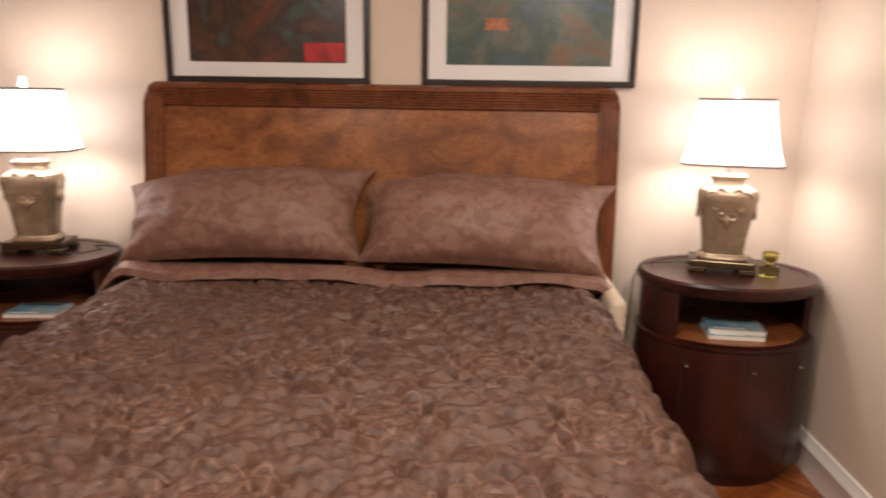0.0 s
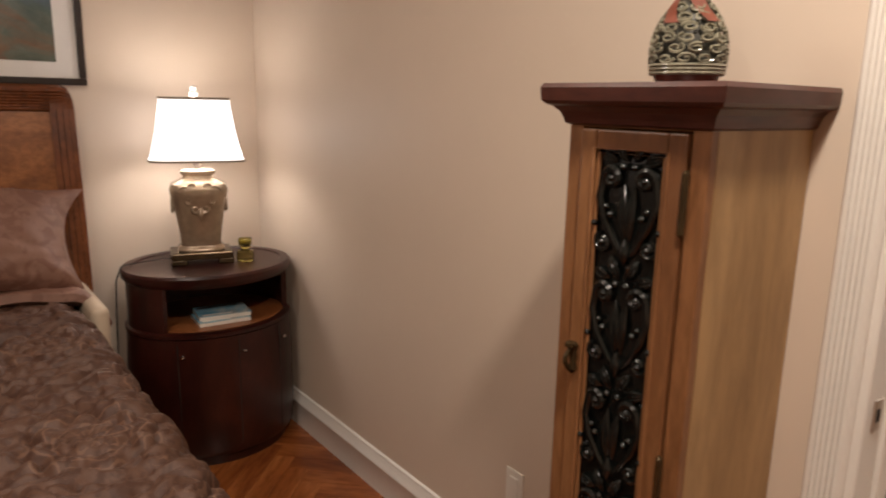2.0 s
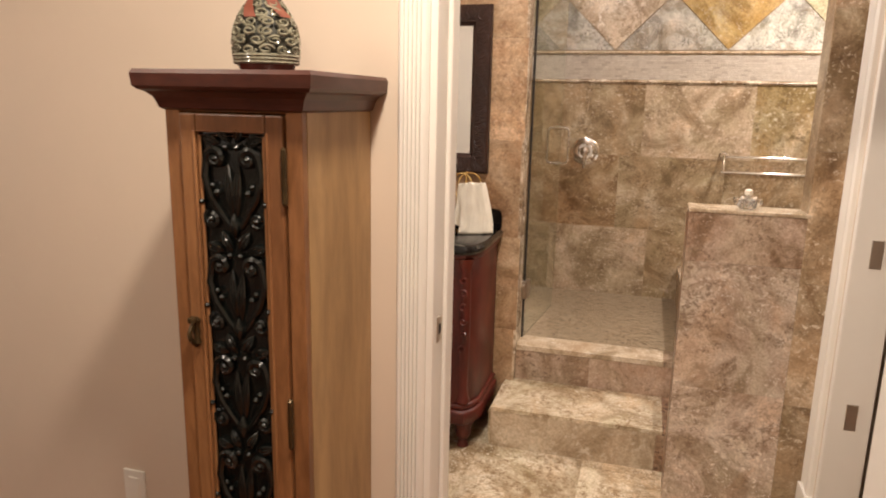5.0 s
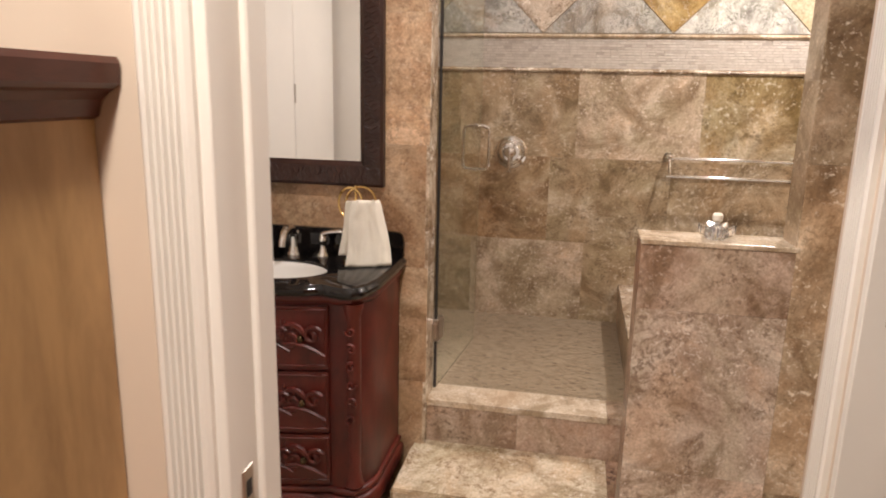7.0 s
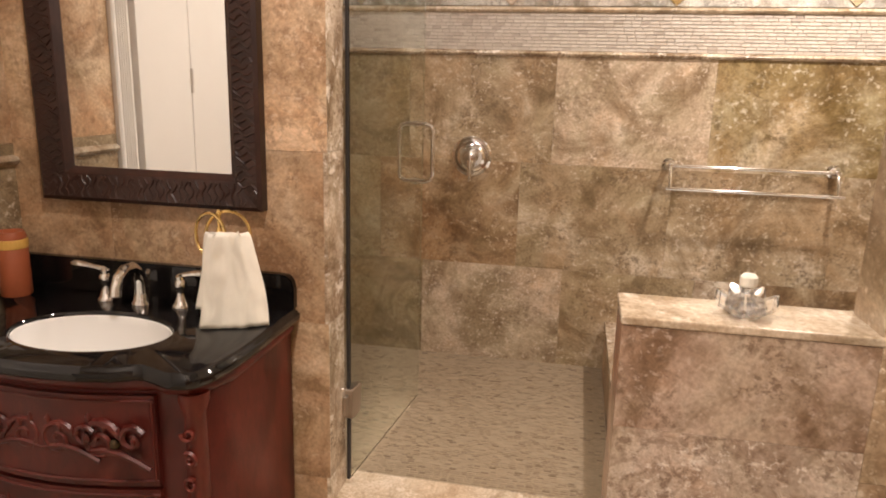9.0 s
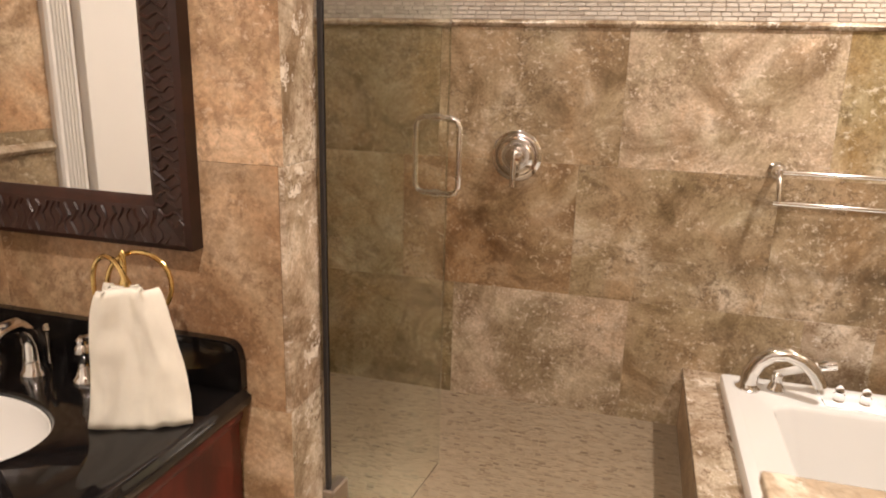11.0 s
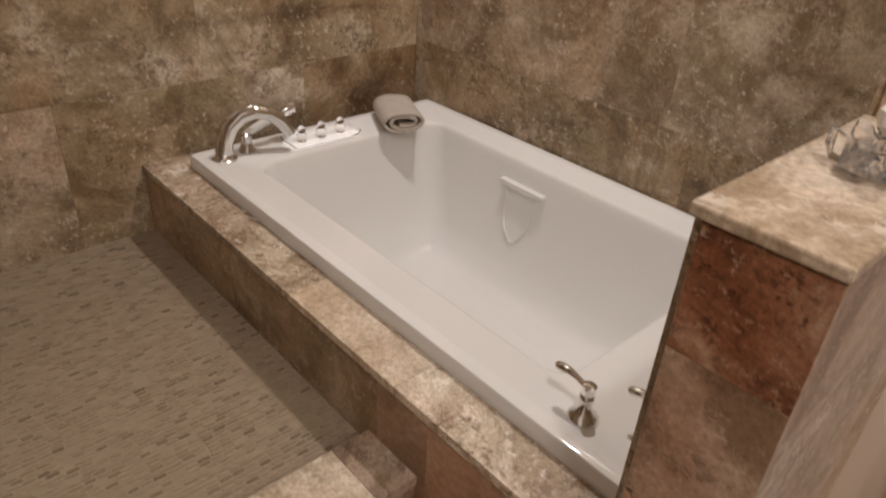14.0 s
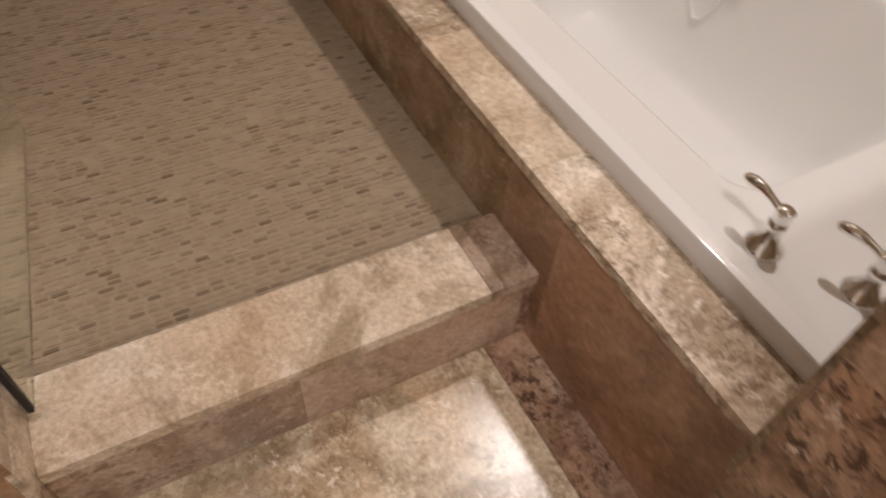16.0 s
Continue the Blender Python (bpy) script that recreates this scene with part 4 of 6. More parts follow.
def magazine(at, turn, label):
    mag = thing("magazine", label, "magazine", at, turn=turn)
    part("page_block", box((-0.105, -0.075, 0), (0.105, 0.075, 0.016), 0.001, 1), PLASTIC, mag)
    part("cover", box((-0.107, -0.077, 0.016), (0.107, 0.077, 0.0185), 0.0008, 1), BOOK_BLUE, mag, "glossy blue photographic cover")
    part("title_bar", box((-0.09, -0.066, 0.0186), (0.03, -0.052, 0.0192)), PLASTIC, mag)
    part("title_bar", box((-0.09, 0.045, 0.0186), (0.075, 0.066, 0.0192)), plain("title_ink_%d" % turn, (0.03, 0.03, 0.03), 0.4), mag)
    return mag


magazine((0.50, 2.83, 0.5938), -4, "blue glossy magazine lying on the nightstand shelf")
magazine((0.51, 2.845, 0.6135), -7, "second magazine stacked on the nightstand shelf")
magazine((-2.35, 2.82, 0.5938), 6, "magazine on the shelf of the far nightstand")


# ---- pictures ----
def picture(x0, x1, art, label):
    pic = thing("framed_picture", label, "picture", ((x0 + x1) / 2, YN, 1.552), group="pictures over the bed")
    w, h, f = (x1 - x0) / 2, 0.80, 0.027
    for name, lo, hi in (("frame_rail", (-w, -0.03, 0), (w, -0.002, f)), ("frame_rail", (-w, -0.03, h - f), (w, -0.002, h)),
                         ("frame_stile", (-w, -0.03, f), (-w + f, -0.002, h - f)), ("frame_stile", (w - f, -0.03, f), (w, -0.002, h - f))):
        part(name, box(lo, hi, 0.004), FRAME_BLACK, pic)
    part("mat", box((-w + f, -0.014, f), (w - f, -0.010, h - f)), MAT_WHITE, pic)
    part("print", box((-w + 0.105, -0.0165, 0.09), (w - 0.105, -0.0145, h - 0.09)), art, pic, "abstract print")
    return pic, w


pic, w = picture(-1.925, -1.013, ART_A, "abstract green and red print in a black frame")
part("brush_patch", box((w - 0.29, -0.0178, 0.095), (w - 0.112, -0.0168, 0.175), 0.0), ART_RED, pic, "crimson paint patch")
pic, w = picture(-0.785, 0.137, ART_B, "abstract teal and orange print in a black frame")
part("brush_patch", box((-0.19, -0.0178, 0.235), (-0.09, -0.0168, 0.285), 0.0), ART_PEACH, pic, "orange paint patch")


# ---- curio cabinet ----
cab = thing("curio_cabinet", "tall honey wood cabinet with a black scrollwork door panel", "cabinet")
X0, X1, Y0, Y1, ZT = 0.535, 0.866, 0.650, 0.945, 1.49
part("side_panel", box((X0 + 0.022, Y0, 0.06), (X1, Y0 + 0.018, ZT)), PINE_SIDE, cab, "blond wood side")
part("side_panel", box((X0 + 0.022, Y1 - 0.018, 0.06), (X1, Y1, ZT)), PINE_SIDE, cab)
part("back_panel", box((X1 - 0.012, Y0 + 0.018, 0.06), (X1, Y1 - 0.018, ZT)), PINE, cab)
part("bottom_board", box((X0 + 0.022, Y0 + 0.018, 0.08), (X1 - 0.012, Y1 - 0.018, 0.10)), PINE, cab)
part("plinth", box((X0 - 0.012, Y0 - 0.012, 0.0), (X1, Y1 + 0.012, 0.075), 0.008), CROWN_WOOD, cab, "mahogany plinth")
for y in (Y0, Y1 - 0.034):
    part("face_stile", box((X0, y, 0.075), (X0 + 0.022, y + 0.034, ZT), 0.003), PINE, cab)
part("face_rail", box((X0, Y0 + 0.034, ZT - 0.014), (X0 + 0.022, Y1 - 0.034, ZT), 0.002), PINE, cab)
crown = []
for o, z in ((0.0, 1.478), (0.007, 1.482), (0.010, 1.492), (0.014, 1.502), (0.025, 1.512), (0.034, 1.516), (0.040, 1.522), (0.042, 1.545), (0.038, 1.553)):
    crown.append([(X0 - o, Y0 - o, z), (X1, Y0 - o, z), (X1, Y1 + o, z), (X0 - o, Y1 + o, z)])
part("crown", loft(crown), CROWN_WOOD, cab, "dark mahogany crown moulding")
dy0, dy1, dz0, dz1 = Y0 + 0.036, Y1 - 0.036, 0.082, ZT - 0.017
cdoor = part("door", box((X0 - 0.008, dy0, dz0), (X0 + 0.016, dy0 + 0.036, dz1), 0.004), PINE, cab)
part("door_stile", box((X0 - 0.008, dy1 - 0.036, dz0), (X0 + 0.016, dy1, dz1), 0.004), PINE, cdoor)
part("door_rail", box((X0 - 0.008, dy0 + 0.036, dz1 - 0.036), (X0 + 0.016, dy1 - 0.036, dz1), 0.004), PINE, cdoor)
part("door_rail", box((X0 - 0.008, dy0 + 0.036, dz0), (X0 + 0.016, dy1 - 0.036, dz0 + 0.05), 0.004), PINE, cdoor)
part("panel_backing", box((X0 + 0.004, dy0 + 0.034, dz0 + 0.03), (X0 + 0.008, dy1 - 0.034, dz1 - 0.034)), BLACK_IRON, cdoor, "black backing")
bm = bmesh.new()
yc, z, k = (Y0 + Y1) / 2, dz1 - 0.115, 0
XS = X0 + 0.002


def swell(n, thick, thin):
    return [thin + (thick - thin) * math.sin(math.pi * (0.12 + 0.88 * i / n)) for i in range(n + 1)]


def leaf(tip_y, tip_z, root_y, root_z, fat):
    """A fluted leaf in relief from its root to its tip."""
    for o in (-1, 0, 1):
        bow = Vector((-0.006, 0, 0)) + Vector((0, root_z - tip_z, tip_y - root_y)).normalized() * (o * fat * 1.5)
        tube(arc((XS, root_y, root_z), (XS, tip_y, tip_z), bow, 8), swell(8, fat, fat * 0.3), 6, bm)


while z > 0.20:
    for s in (-1, 1):
        y = lambda o: yc + s * o
        # tall stem that swells outwards and rolls in at its head
        stem = [(XS, y(0.010), z - 0.105), (XS - 0.003, y(0.028), z - 0.080), (XS - 0.005, y(0.050), z - 0.045), (XS - 0.005, y(0.062), z - 0.005), (XS - 0.005, y(0.056), z + 0.030)]
        stem += scroll((XS - 0.006, y(0.036), z + 0.030), (0, s, 0), (0, 0, 1), 0.020, 1.25, 1, 0.0, 14, 0.2)[1:]
        n = len(stem) - 1
        tube(stem, swell(n, 0.0085, 0.0045), 7, bm)
        # small counter volute, leaves and berries
        tube(scroll((XS - 0.002, y(0.050), z - 0.088), (0, s, 0), (0, 0, 1), 0.019, 1.3, -1, radians(60), 14, 0.18), swell(14, 0.007, 0.004), 6, bm)
        leaf(y(0.012), z + 0.020, y(0.005), z - 0.080, 0.0042)
        leaf(y(0.066), z + 0.072, y(0.030), z + 0.060, 0.0045)
        leaf(y(0.030), z + 0.100, y(0.008), z + 0.062, 0.0045)
        for oy, oz, r in ((0.036, 0.030, 0.0085), (0.034, -0.035, 0.0075), (0.044, -0.022, 0.0065), (0.050, -0.088, 0.0075), (0.070, -0.055, 0.006), (0.012, 0.052, 0.007)):
            lathe([(0.001, -r), (r * 0.75, -r * 0.6), (r, 0.0), (r * 0.75, r * 0.6), (0.001, r)], (XS - 0.007, y(oy), z + oz), 8, bm=bm)
    lathe([(0.002, -0.024), (0.010, -0.008), (0.011, 0.006), (0.003, 0.024)], (XS - 0.004, yc, z - 0.100), 8, bm=bm)
    z -= 0.212
part("scrollwork", bm, BLACK_IRON, cdoor, "glossy black carved scrollwork panel", smooth=True)
for o in (0.0, 0.008):
    y0, y1, z0, z1 = dy0 + 0.033 + o, dy1 - 0.033 - o, dz0 + 0.047 + o, dz1 - 0.033 - o
    x = X0 - 0.008 + o * 0.7
    part("bead", tube([(x, y0, z0), (x, y1, z0), (x, y1, z1), (x, y0, z1)], 0.004, 6, closed=True), PINE, cdoor)
bm = lathe([(0.004, -0.03), (0.009, -0.024), (0.006, -0.012), (0.008, 0.0), (0.006, 0.012), (0.009, 0.024), (0.004, 0.03)], (X0 - 0.012, dy1 - 0.018, 1.035), 10)
tube(arc((X0 - 0.014, dy1 - 0.018, 1.06), (X0 - 0.014, dy1 - 0.018, 1.005), (-0.022, 0, 0)), 0.005, 7, bm)
lathe([(0.003, -0.008), (0.010, -0.004), (0.010, 0.004), (0.003, 0.008)], (X0 - 0.024, dy1 - 0.018, 1.062), 10, bm=bm)
part("handle", bm, LAMP_BASE, cdoor, "aged bronze drop handle", smooth=True)
for z in (1.36, 0.86, 0.3):
    part("hinge", lathe([(0.003, -0.055), (0.006, -0.05), (0.006, 0.05), (0.003, 0.055)], (X0 - 0.010, dy0 - 0.003, z), 8), LAMP_BASE, cdoor, "aged bronze hinge")

# openwork egg on the cabinet
egg = thing("openwork_egg", "glazed green openwork ceramic egg tied with a rust ribbon", "ornament", (0.675, 0.80, 1.5535))


def egg_r(f):
    """The egg's radius and height for f from 0 at its foot to 1 at its tip."""
    return 0.078 * (1 - max(0.0, (f - 0.22) / 0.80) ** 2.1) ** 0.85 * (1 - 0.30 * max(0.0, 0.22 - f)), 0.020 + 0.158 * f


part("foot", lathe([(0.058, 0), (0.062, 0.003), (0.068, 0.018), (0.070, 0.024)], n=28), FOOT_RED, egg, "dark red-brown glazed foot", smooth=True)
part("inner_shell", lathe([(egg_r(f)[0] * 0.86 + 0.0005, egg_r(f)[1]) for f in [i / 14 for i in range(15)]], n=28), EGG_IN, egg, smooth=True)
bm = bmesh.new()


def on_egg(a, f, off=0.0):
    r, z = egg_r(f)
    return (r + off) * math.cos(a), (r + off) * math.sin(a), z


for row in range(7):
    f = 0.17 + row * 0.122
    m = max(5, int(13 * egg_r(f)[0] / 0.078))
    for i in range(m):
        a0 = 2 * math.pi * (i + 0.5 * (row % 2)) / m
        size_f, size_a = 0.062, 0.235 * 0.078 / max(egg_r(f)[0], 0.03)
        pts = []
        for q in range(15):
            th, rr = (1 if i % 2 else -1) * q / 14 * 2.6 * math.pi + row, 1 - 0.72 * q / 14
            pts.append(on_egg(a0 + size_a * rr * math.cos(th), min(0.985, f + size_f * rr * math.sin(th))))
        tube(pts, [0.0036 - 0.0008 * q / 14 for q in range(15)], 5, bm)
for f in (0.01, 0.055, 0.10):
    tube([on_egg(2 * math.pi * i / 30, f, 0.001) for i in range(30)], 0.004, 5, bm, closed=True)
part("openwork_shell", bm, EGG_GLAZE, egg, "celadon glazed scroll lattice", smooth=True)
bm = bmesh.new()
loft([[on_egg(-2.45 + 0.07 * i + w_, 0.96 - 0.36 * i / 8, 0.006 + 0.003 * math.sin(i)) for w_ in (-0.40 + 0.025 * i, 0.40 - 0.025 * i)] for i in range(9)], closed=False, caps=False, bm=bm)
loft([[on_egg(2.7 + w_ + 0.06 * i, 0.95 - 0.36 * i / 8, 0.006) for w_ in (-0.25, 0.2)] for i in range(9)], closed=False, caps=False, bm=bm)
part("ribbon", bm, RUST, egg, "rust satin ribbon", smooth=True)
bm = bmesh.new()
rng = random.Random(11)
for i in range(11):
    a = i * 2.4
    c = Vector((0.028 * math.cos(a), 0.028 * math.sin(a), 0.182 + 0.003 * i))
    tube(scroll(c, (math.cos(a), math.sin(a), 0.1), (-math.sin(a), math.cos(a), 0.45), rng.uniform(0.016, 0.030), 1.5, 1, a, 16), 0.0013, 5, bm)
for i in range(14):
    a, h = i * 2.4, 0.176 + 0.0022 * i
    r = 0.007 + 0.003 * math.sin(i * 1.7)
    lathe([(0.001, -0.008), (0.006, -0.004), (0.0075, 0.001), (0.001, 0.009)], (1.6 * r * math.cos(a), 1.6 * r * math.sin(a), h), 7, bm=bm)
egg.scale = (0.86, 0.86, 0.92)
part("wire_topknot", bm, RUST, egg, "curled copper wire topknot", smooth=True)

# ---- bathroom: vanity ----
van = thing("vanity_cabinet", "carved red mahogany vanity chest with three drawers", "vanity")
FRONT = [(2.065, 0.80), (2.045, 0.88), (2.03, 0.97), (2.025, 1.05), (2.03, 1.13), (2.045, 1.22), (2.065, 1.30)]
CORNER_A = [(2.46, 0.672), (2.16, 0.672), (2.105, 0.690), (2.055, 0.725), (2.055, 0.775)]
CORNER_B = [(2.055, 1.325), (2.055, 1.375), (2.105, 1.41), (2.16, 1.428), (2.46, 1.428)]
OUT = CORNER_A + FRONT + CORNER_B


def grown(poly, d, c=(2.30, 1.05)):
    return [(x - d if x < 2.4 else x, y + (d if y > c[1] else -d) * (1 if abs(y - c[1]) > 0.28 else 0)) for x, y in poly]


part("body", loft([[(x, y, z) for x, y in OUT] for z in (0.15, 0.40, 0.65, 0.885)], caps=False), VANITY_WOOD, van, smooth=True)
part("base_moulding", prism(grown(OUT, 0.022), 0.13, 0.20, 0.02, 3), VANITY_WOOD, van, smooth=True)
part("base_moulding", prism(grown(OUT, 0.012), 0.20, 0.225, 0.01, 3), VANITY_WOOD, van, smooth=True)
part("top_moulding", loft([[(x, y, z) for x, y in grown(OUT, d)] for d, z in ((0.0, 0.862), (0.007, 0.868), (0.010, 0.880), (0.006, 0.892), (-0.012, 0.892), (-0.012, 0.862))], caps=False), VANITY_WOOD, van, smooth=True)


def carve(bm, x, y, z, s, k):
    """Leafy scrolls in low relief on the drawer front."""
    tube(scroll((x, y, z), (0, s, 0), (0, 0, 1), 0.045 * k, 1.5, 1, 0.4, 20), [0.0085 * k - 0.003 * i / 20 for i in range(21)], 6, bm)
    tube(scroll((x, y + s * 0.066 * k, z + 0.012 * k), (0, -s, 0), (0, 0, 1), 0.028 * k, 1.3, -1, 2.6, 16), [0.007 * k - 0.003 * i / 16 for i in range(17)], 6, bm)
    tube(arc((x, y - s * 0.05 * k, z - 0.03 * k), (x, y + s * 0.10 * k, z - 0.045 * k), (-0.004, 0, 0.022 * k)), 0.006 * k, 6, bm)
    for q in range(4):
        lathe([(0.001, -0.014), (0.007, -0.004), (0.007, 0.004), (0.001, 0.014)], (x - 0.002, y + s * (0.03 * q - 0.02) * k, z + (0.045 - 0.012 * q) * k), 7, bm=bm)


for z0, z1 in ((0.645, 0.855), (0.425, 0.635), (0.24, 0.415)):
    dr = part("drawer", loft([[(x - 0.012, y, z) for x, y in FRONT] + [(x + 0.02, y, z) for x, y in reversed(FRONT)] for z in (z0, z0 + 0.004, z1 - 0.004, z1)]), VANITY_WOOD, van, smooth=True)
    bm = bmesh.new()
    for a, b_ in zip(FRONT, FRONT[1:]):
        for z in (z0 + 0.012, z1 - 0.012):
            tube([(a[0] - 0.013, a[1], z), (b_[0] - 0.013, b_[1], z)], 0.004, 6, bm)
    for y in (FRONT[0][1] + 0.006, FRONT[-1][1] - 0.006):
        tube([(2.050, y, z0 + 0.012), (2.050, y, z1 - 0.012)], 0.004, 6, bm)
    zc = (z0 + z1) / 2
    for y, s, k in ((0.915, -1, 1.15), (1.185, 1, 1.15), (1.01, -1, 0.95), (1.09, 1, 0.95)):
        x = 2.062 - 0.037 * math.cos((y - 1.05) / 0.25 * 1.3) - 0.0085
        carve(bm, x, y, zc, s, k)
    part("carving", bm, VANITY_WOOD, dr, "carved leaf scrolls", smooth=True)
    for y in (0.88, 1.22):
        part("knob", lathe([(0.003, -0.012), (0.010, -0.008), (0.012, 0.0), (0.009, 0.009), (0.002, 0.013)], (2.025, y, zc), 12), LAMP_BASE, dr, "bronze knob", smooth=True)
for y, s in ((0.722, 1), (1.378, -1)):
    bm = lathe([(0.028, 0.225), (0.034, 0.235), (0.026, 0.26), (0.022, 0.30), (0.026, 0.56), (0.024, 0.82), (0.033, 0.85), (0.033, 0.868)], (2.075, y, 0), 16)
    for q in range(6):
        tube(scroll((2.046, y, 0.78 - 0.06 * q), (0, 1, 0), (0, 0, 1), 0.018, 1.2, 1 if q % 2 else -1, q, 12), [0.006 - 0.003 * i / 12 for i in range(13)], 5, bm)
    part("corner_post", bm, VANITY_WOOD, van, "carved corner post", smooth=True)
    part("foot", lathe([(0.016, 0.0), (0.026, 0.008), (0.020, 0.03), (0.016, 0.04), (0.028, 0.05), (0.036, 0.075), (0.034, 0.10), (0.042, 0.115), (0.042, 0.132)], (2.11, y, 0), 18), VANITY_WOOD, van, "turned bun foot", smooth=True)
    part("foot", lathe([(0.02, 0), (0.03, 0.01), (0.032, 0.10), (0.04, 0.132)], (2.42, y, 0), 14), VANITY_WOOD, van, smooth=True)

# granite top with an oval undermount basin
top = thing("granite_countertop", "polished black granite vanity top with a shaped edge", "countertop")
TOPLINE = [(2.468, 0.648), (2.22, 0.648), (2.13, 0.652), (2.06, 0.665), (2.022, 0.685), (2.008, 0.715), (2.012, 0.75), (2.035, 0.785), (2.032, 0.815), (2.008, 0.86), (1.992, 0.93), (1.985, 1.0), (1.983, 1.05),
           (1.985, 1.10), (1.992, 1.17), (2.008, 1.24), (2.032, 1.285), (2.035, 1.315), (2.012, 1.35), (2.008, 1.385), (2.022, 1.415), (2.06, 1.44), (2.13, 1.452), (2.468, 1.452)]
SC = Vector((2.19, 1.045))


def cast(poly, c, a):
    """The point of a polygon's outline seen from c in the direction a."""
    d, best = Vector((math.cos(a), math.sin(a))), None
    for i in range(len(poly)):
        p, q = Vector(poly[i]), Vector(poly[(i + 1) % len(poly)])
        e = q - p
        det = d.x * -e.y + e.x * d.y
        if abs(det) < 1e-9:
            continue
        w_ = p - c
        t, s = (w_.x * -e.y + e.x * w_.y) / det, (d.x * w_.y - d.y * w_.x) / det
        if t > 0 and -1e-6 <= s <= 1 + 1e-6 and (best is None or t < best):
            best = t
    return c + d * best


N = 144
angles = [2 * math.pi * i / N for i in range(N)]
line = [cast(TOPLINE, SC, a) for a in angles]
hole = [SC + Vector((0.130 * math.cos(a), 0.196 * math.sin(a))) for a in angles]


def inset(points, d):
    return [p + (SC - p).normalized() * d for p in points]


rings = [[(p.x, p.y, z) for p in inset(line, d)] for d, z in ((0.012, 0.893), (0.004, 0.897), (0.0, 0.906), (0.0, 0.916), (0.005, 0.920), (0.008, 0.925), (0.014, 0.930))]
rings += [[(p.x, p.y, 0.930) for p in hole], [(p.x, p.y, 0.926) for p in inset(hole, 0.004)], [(p.x, p.y, 0.896) for p in inset(hole, 0.005)], [(p.x, p.y, 0.893) for p in inset(line, 0.012)]]
part("slab", loft(rings, True, False), GRANITE, top, smooth=True)
bowl = [[(SC.x + 0.124 * k * math.cos(a), SC.y + 0.190 * k * math.sin(a), z) for a in angles] for k, z in ((1.0, 0.921), (0.985, 0.919), (0.98, 0.9), (0.97, 0.87), (0.88, 0.82), (0.70, 0.785), (0.4, 0.77), (0.12, 0.768))]
part("basin", loft(bowl, True, False), PORCELAIN, top, "white porcelain undermount basin", smooth=True)
spl = [(0.655, 0.930), (0.655, 0.985), (0.660, 1.008), (0.672, 1.02), (0.69, 1.0225), (1.452, 1.0225), (1.452, 0.930)]
bm = loft([[(x, y, z) for y, z in spl] for x in (2.446, 2.4695)])
bmesh.ops.bevel(bm, geom=bm.edges[:], offset=0.003, segments=2, affect="EDGES")
part("backsplash", bm, GRANITE, top)

fau = thing("basin_faucet", "widespread chrome basin faucet with two lever handles", "faucet", (2.390, 1.05, 0.930))
bm = lathe([(0.026, 0), (0.026, 0.006), (0.020, 0.014), (0.018, 0.03)], n=18)
tube([(0, 0, 0.02), (0, 0, 0.06), (-0.008, 0, 0.085), (-0.03, 0, 0.105), (-0.06, 0, 0.106), (-0.085, 0, 0.092), (-0.098, 0, 0.07), (-0.101, 0, 0.05)], [0.018, 0.016, 0.0155, 0.015, 0.014, 0.013, 0.013, 0.014], 12, bm)
part("spout", bm, CHROME, fau, smooth=True)
for s in (-1, 1):
    bm = lathe([(0.024, 0), (0.024, 0.005), (0.018, 0.012), (0.012, 0.028), (0.010, 0.045), (0.015, 0.052), (0.016, 0.065), (0.011, 0.072), (0.012, 0.08), (0.004, 0.088)], (0.008, s * 0.108, 0), 18)
    tube([(0.008, s * 0.108, 0.082), (-0.002, s * 0.13, 0.090), (-0.006, s * 0.16, 0.096), (-0.008, s * 0.18, 0.097), (-0.008, s * 0.19, 0.096)], [0.0075, 0.006, 0.008, 0.009, 0.005], 8, bm)
    part("lever_handle", bm, CHROME, fau, smooth=True)
part("lift_rod", lathe([(0.003, 0), (0.003, 0.07), (0.007, 0.074), (0.005, 0.084)], (0.035, 0, 0), 8), CHROME, fau, smooth=True)

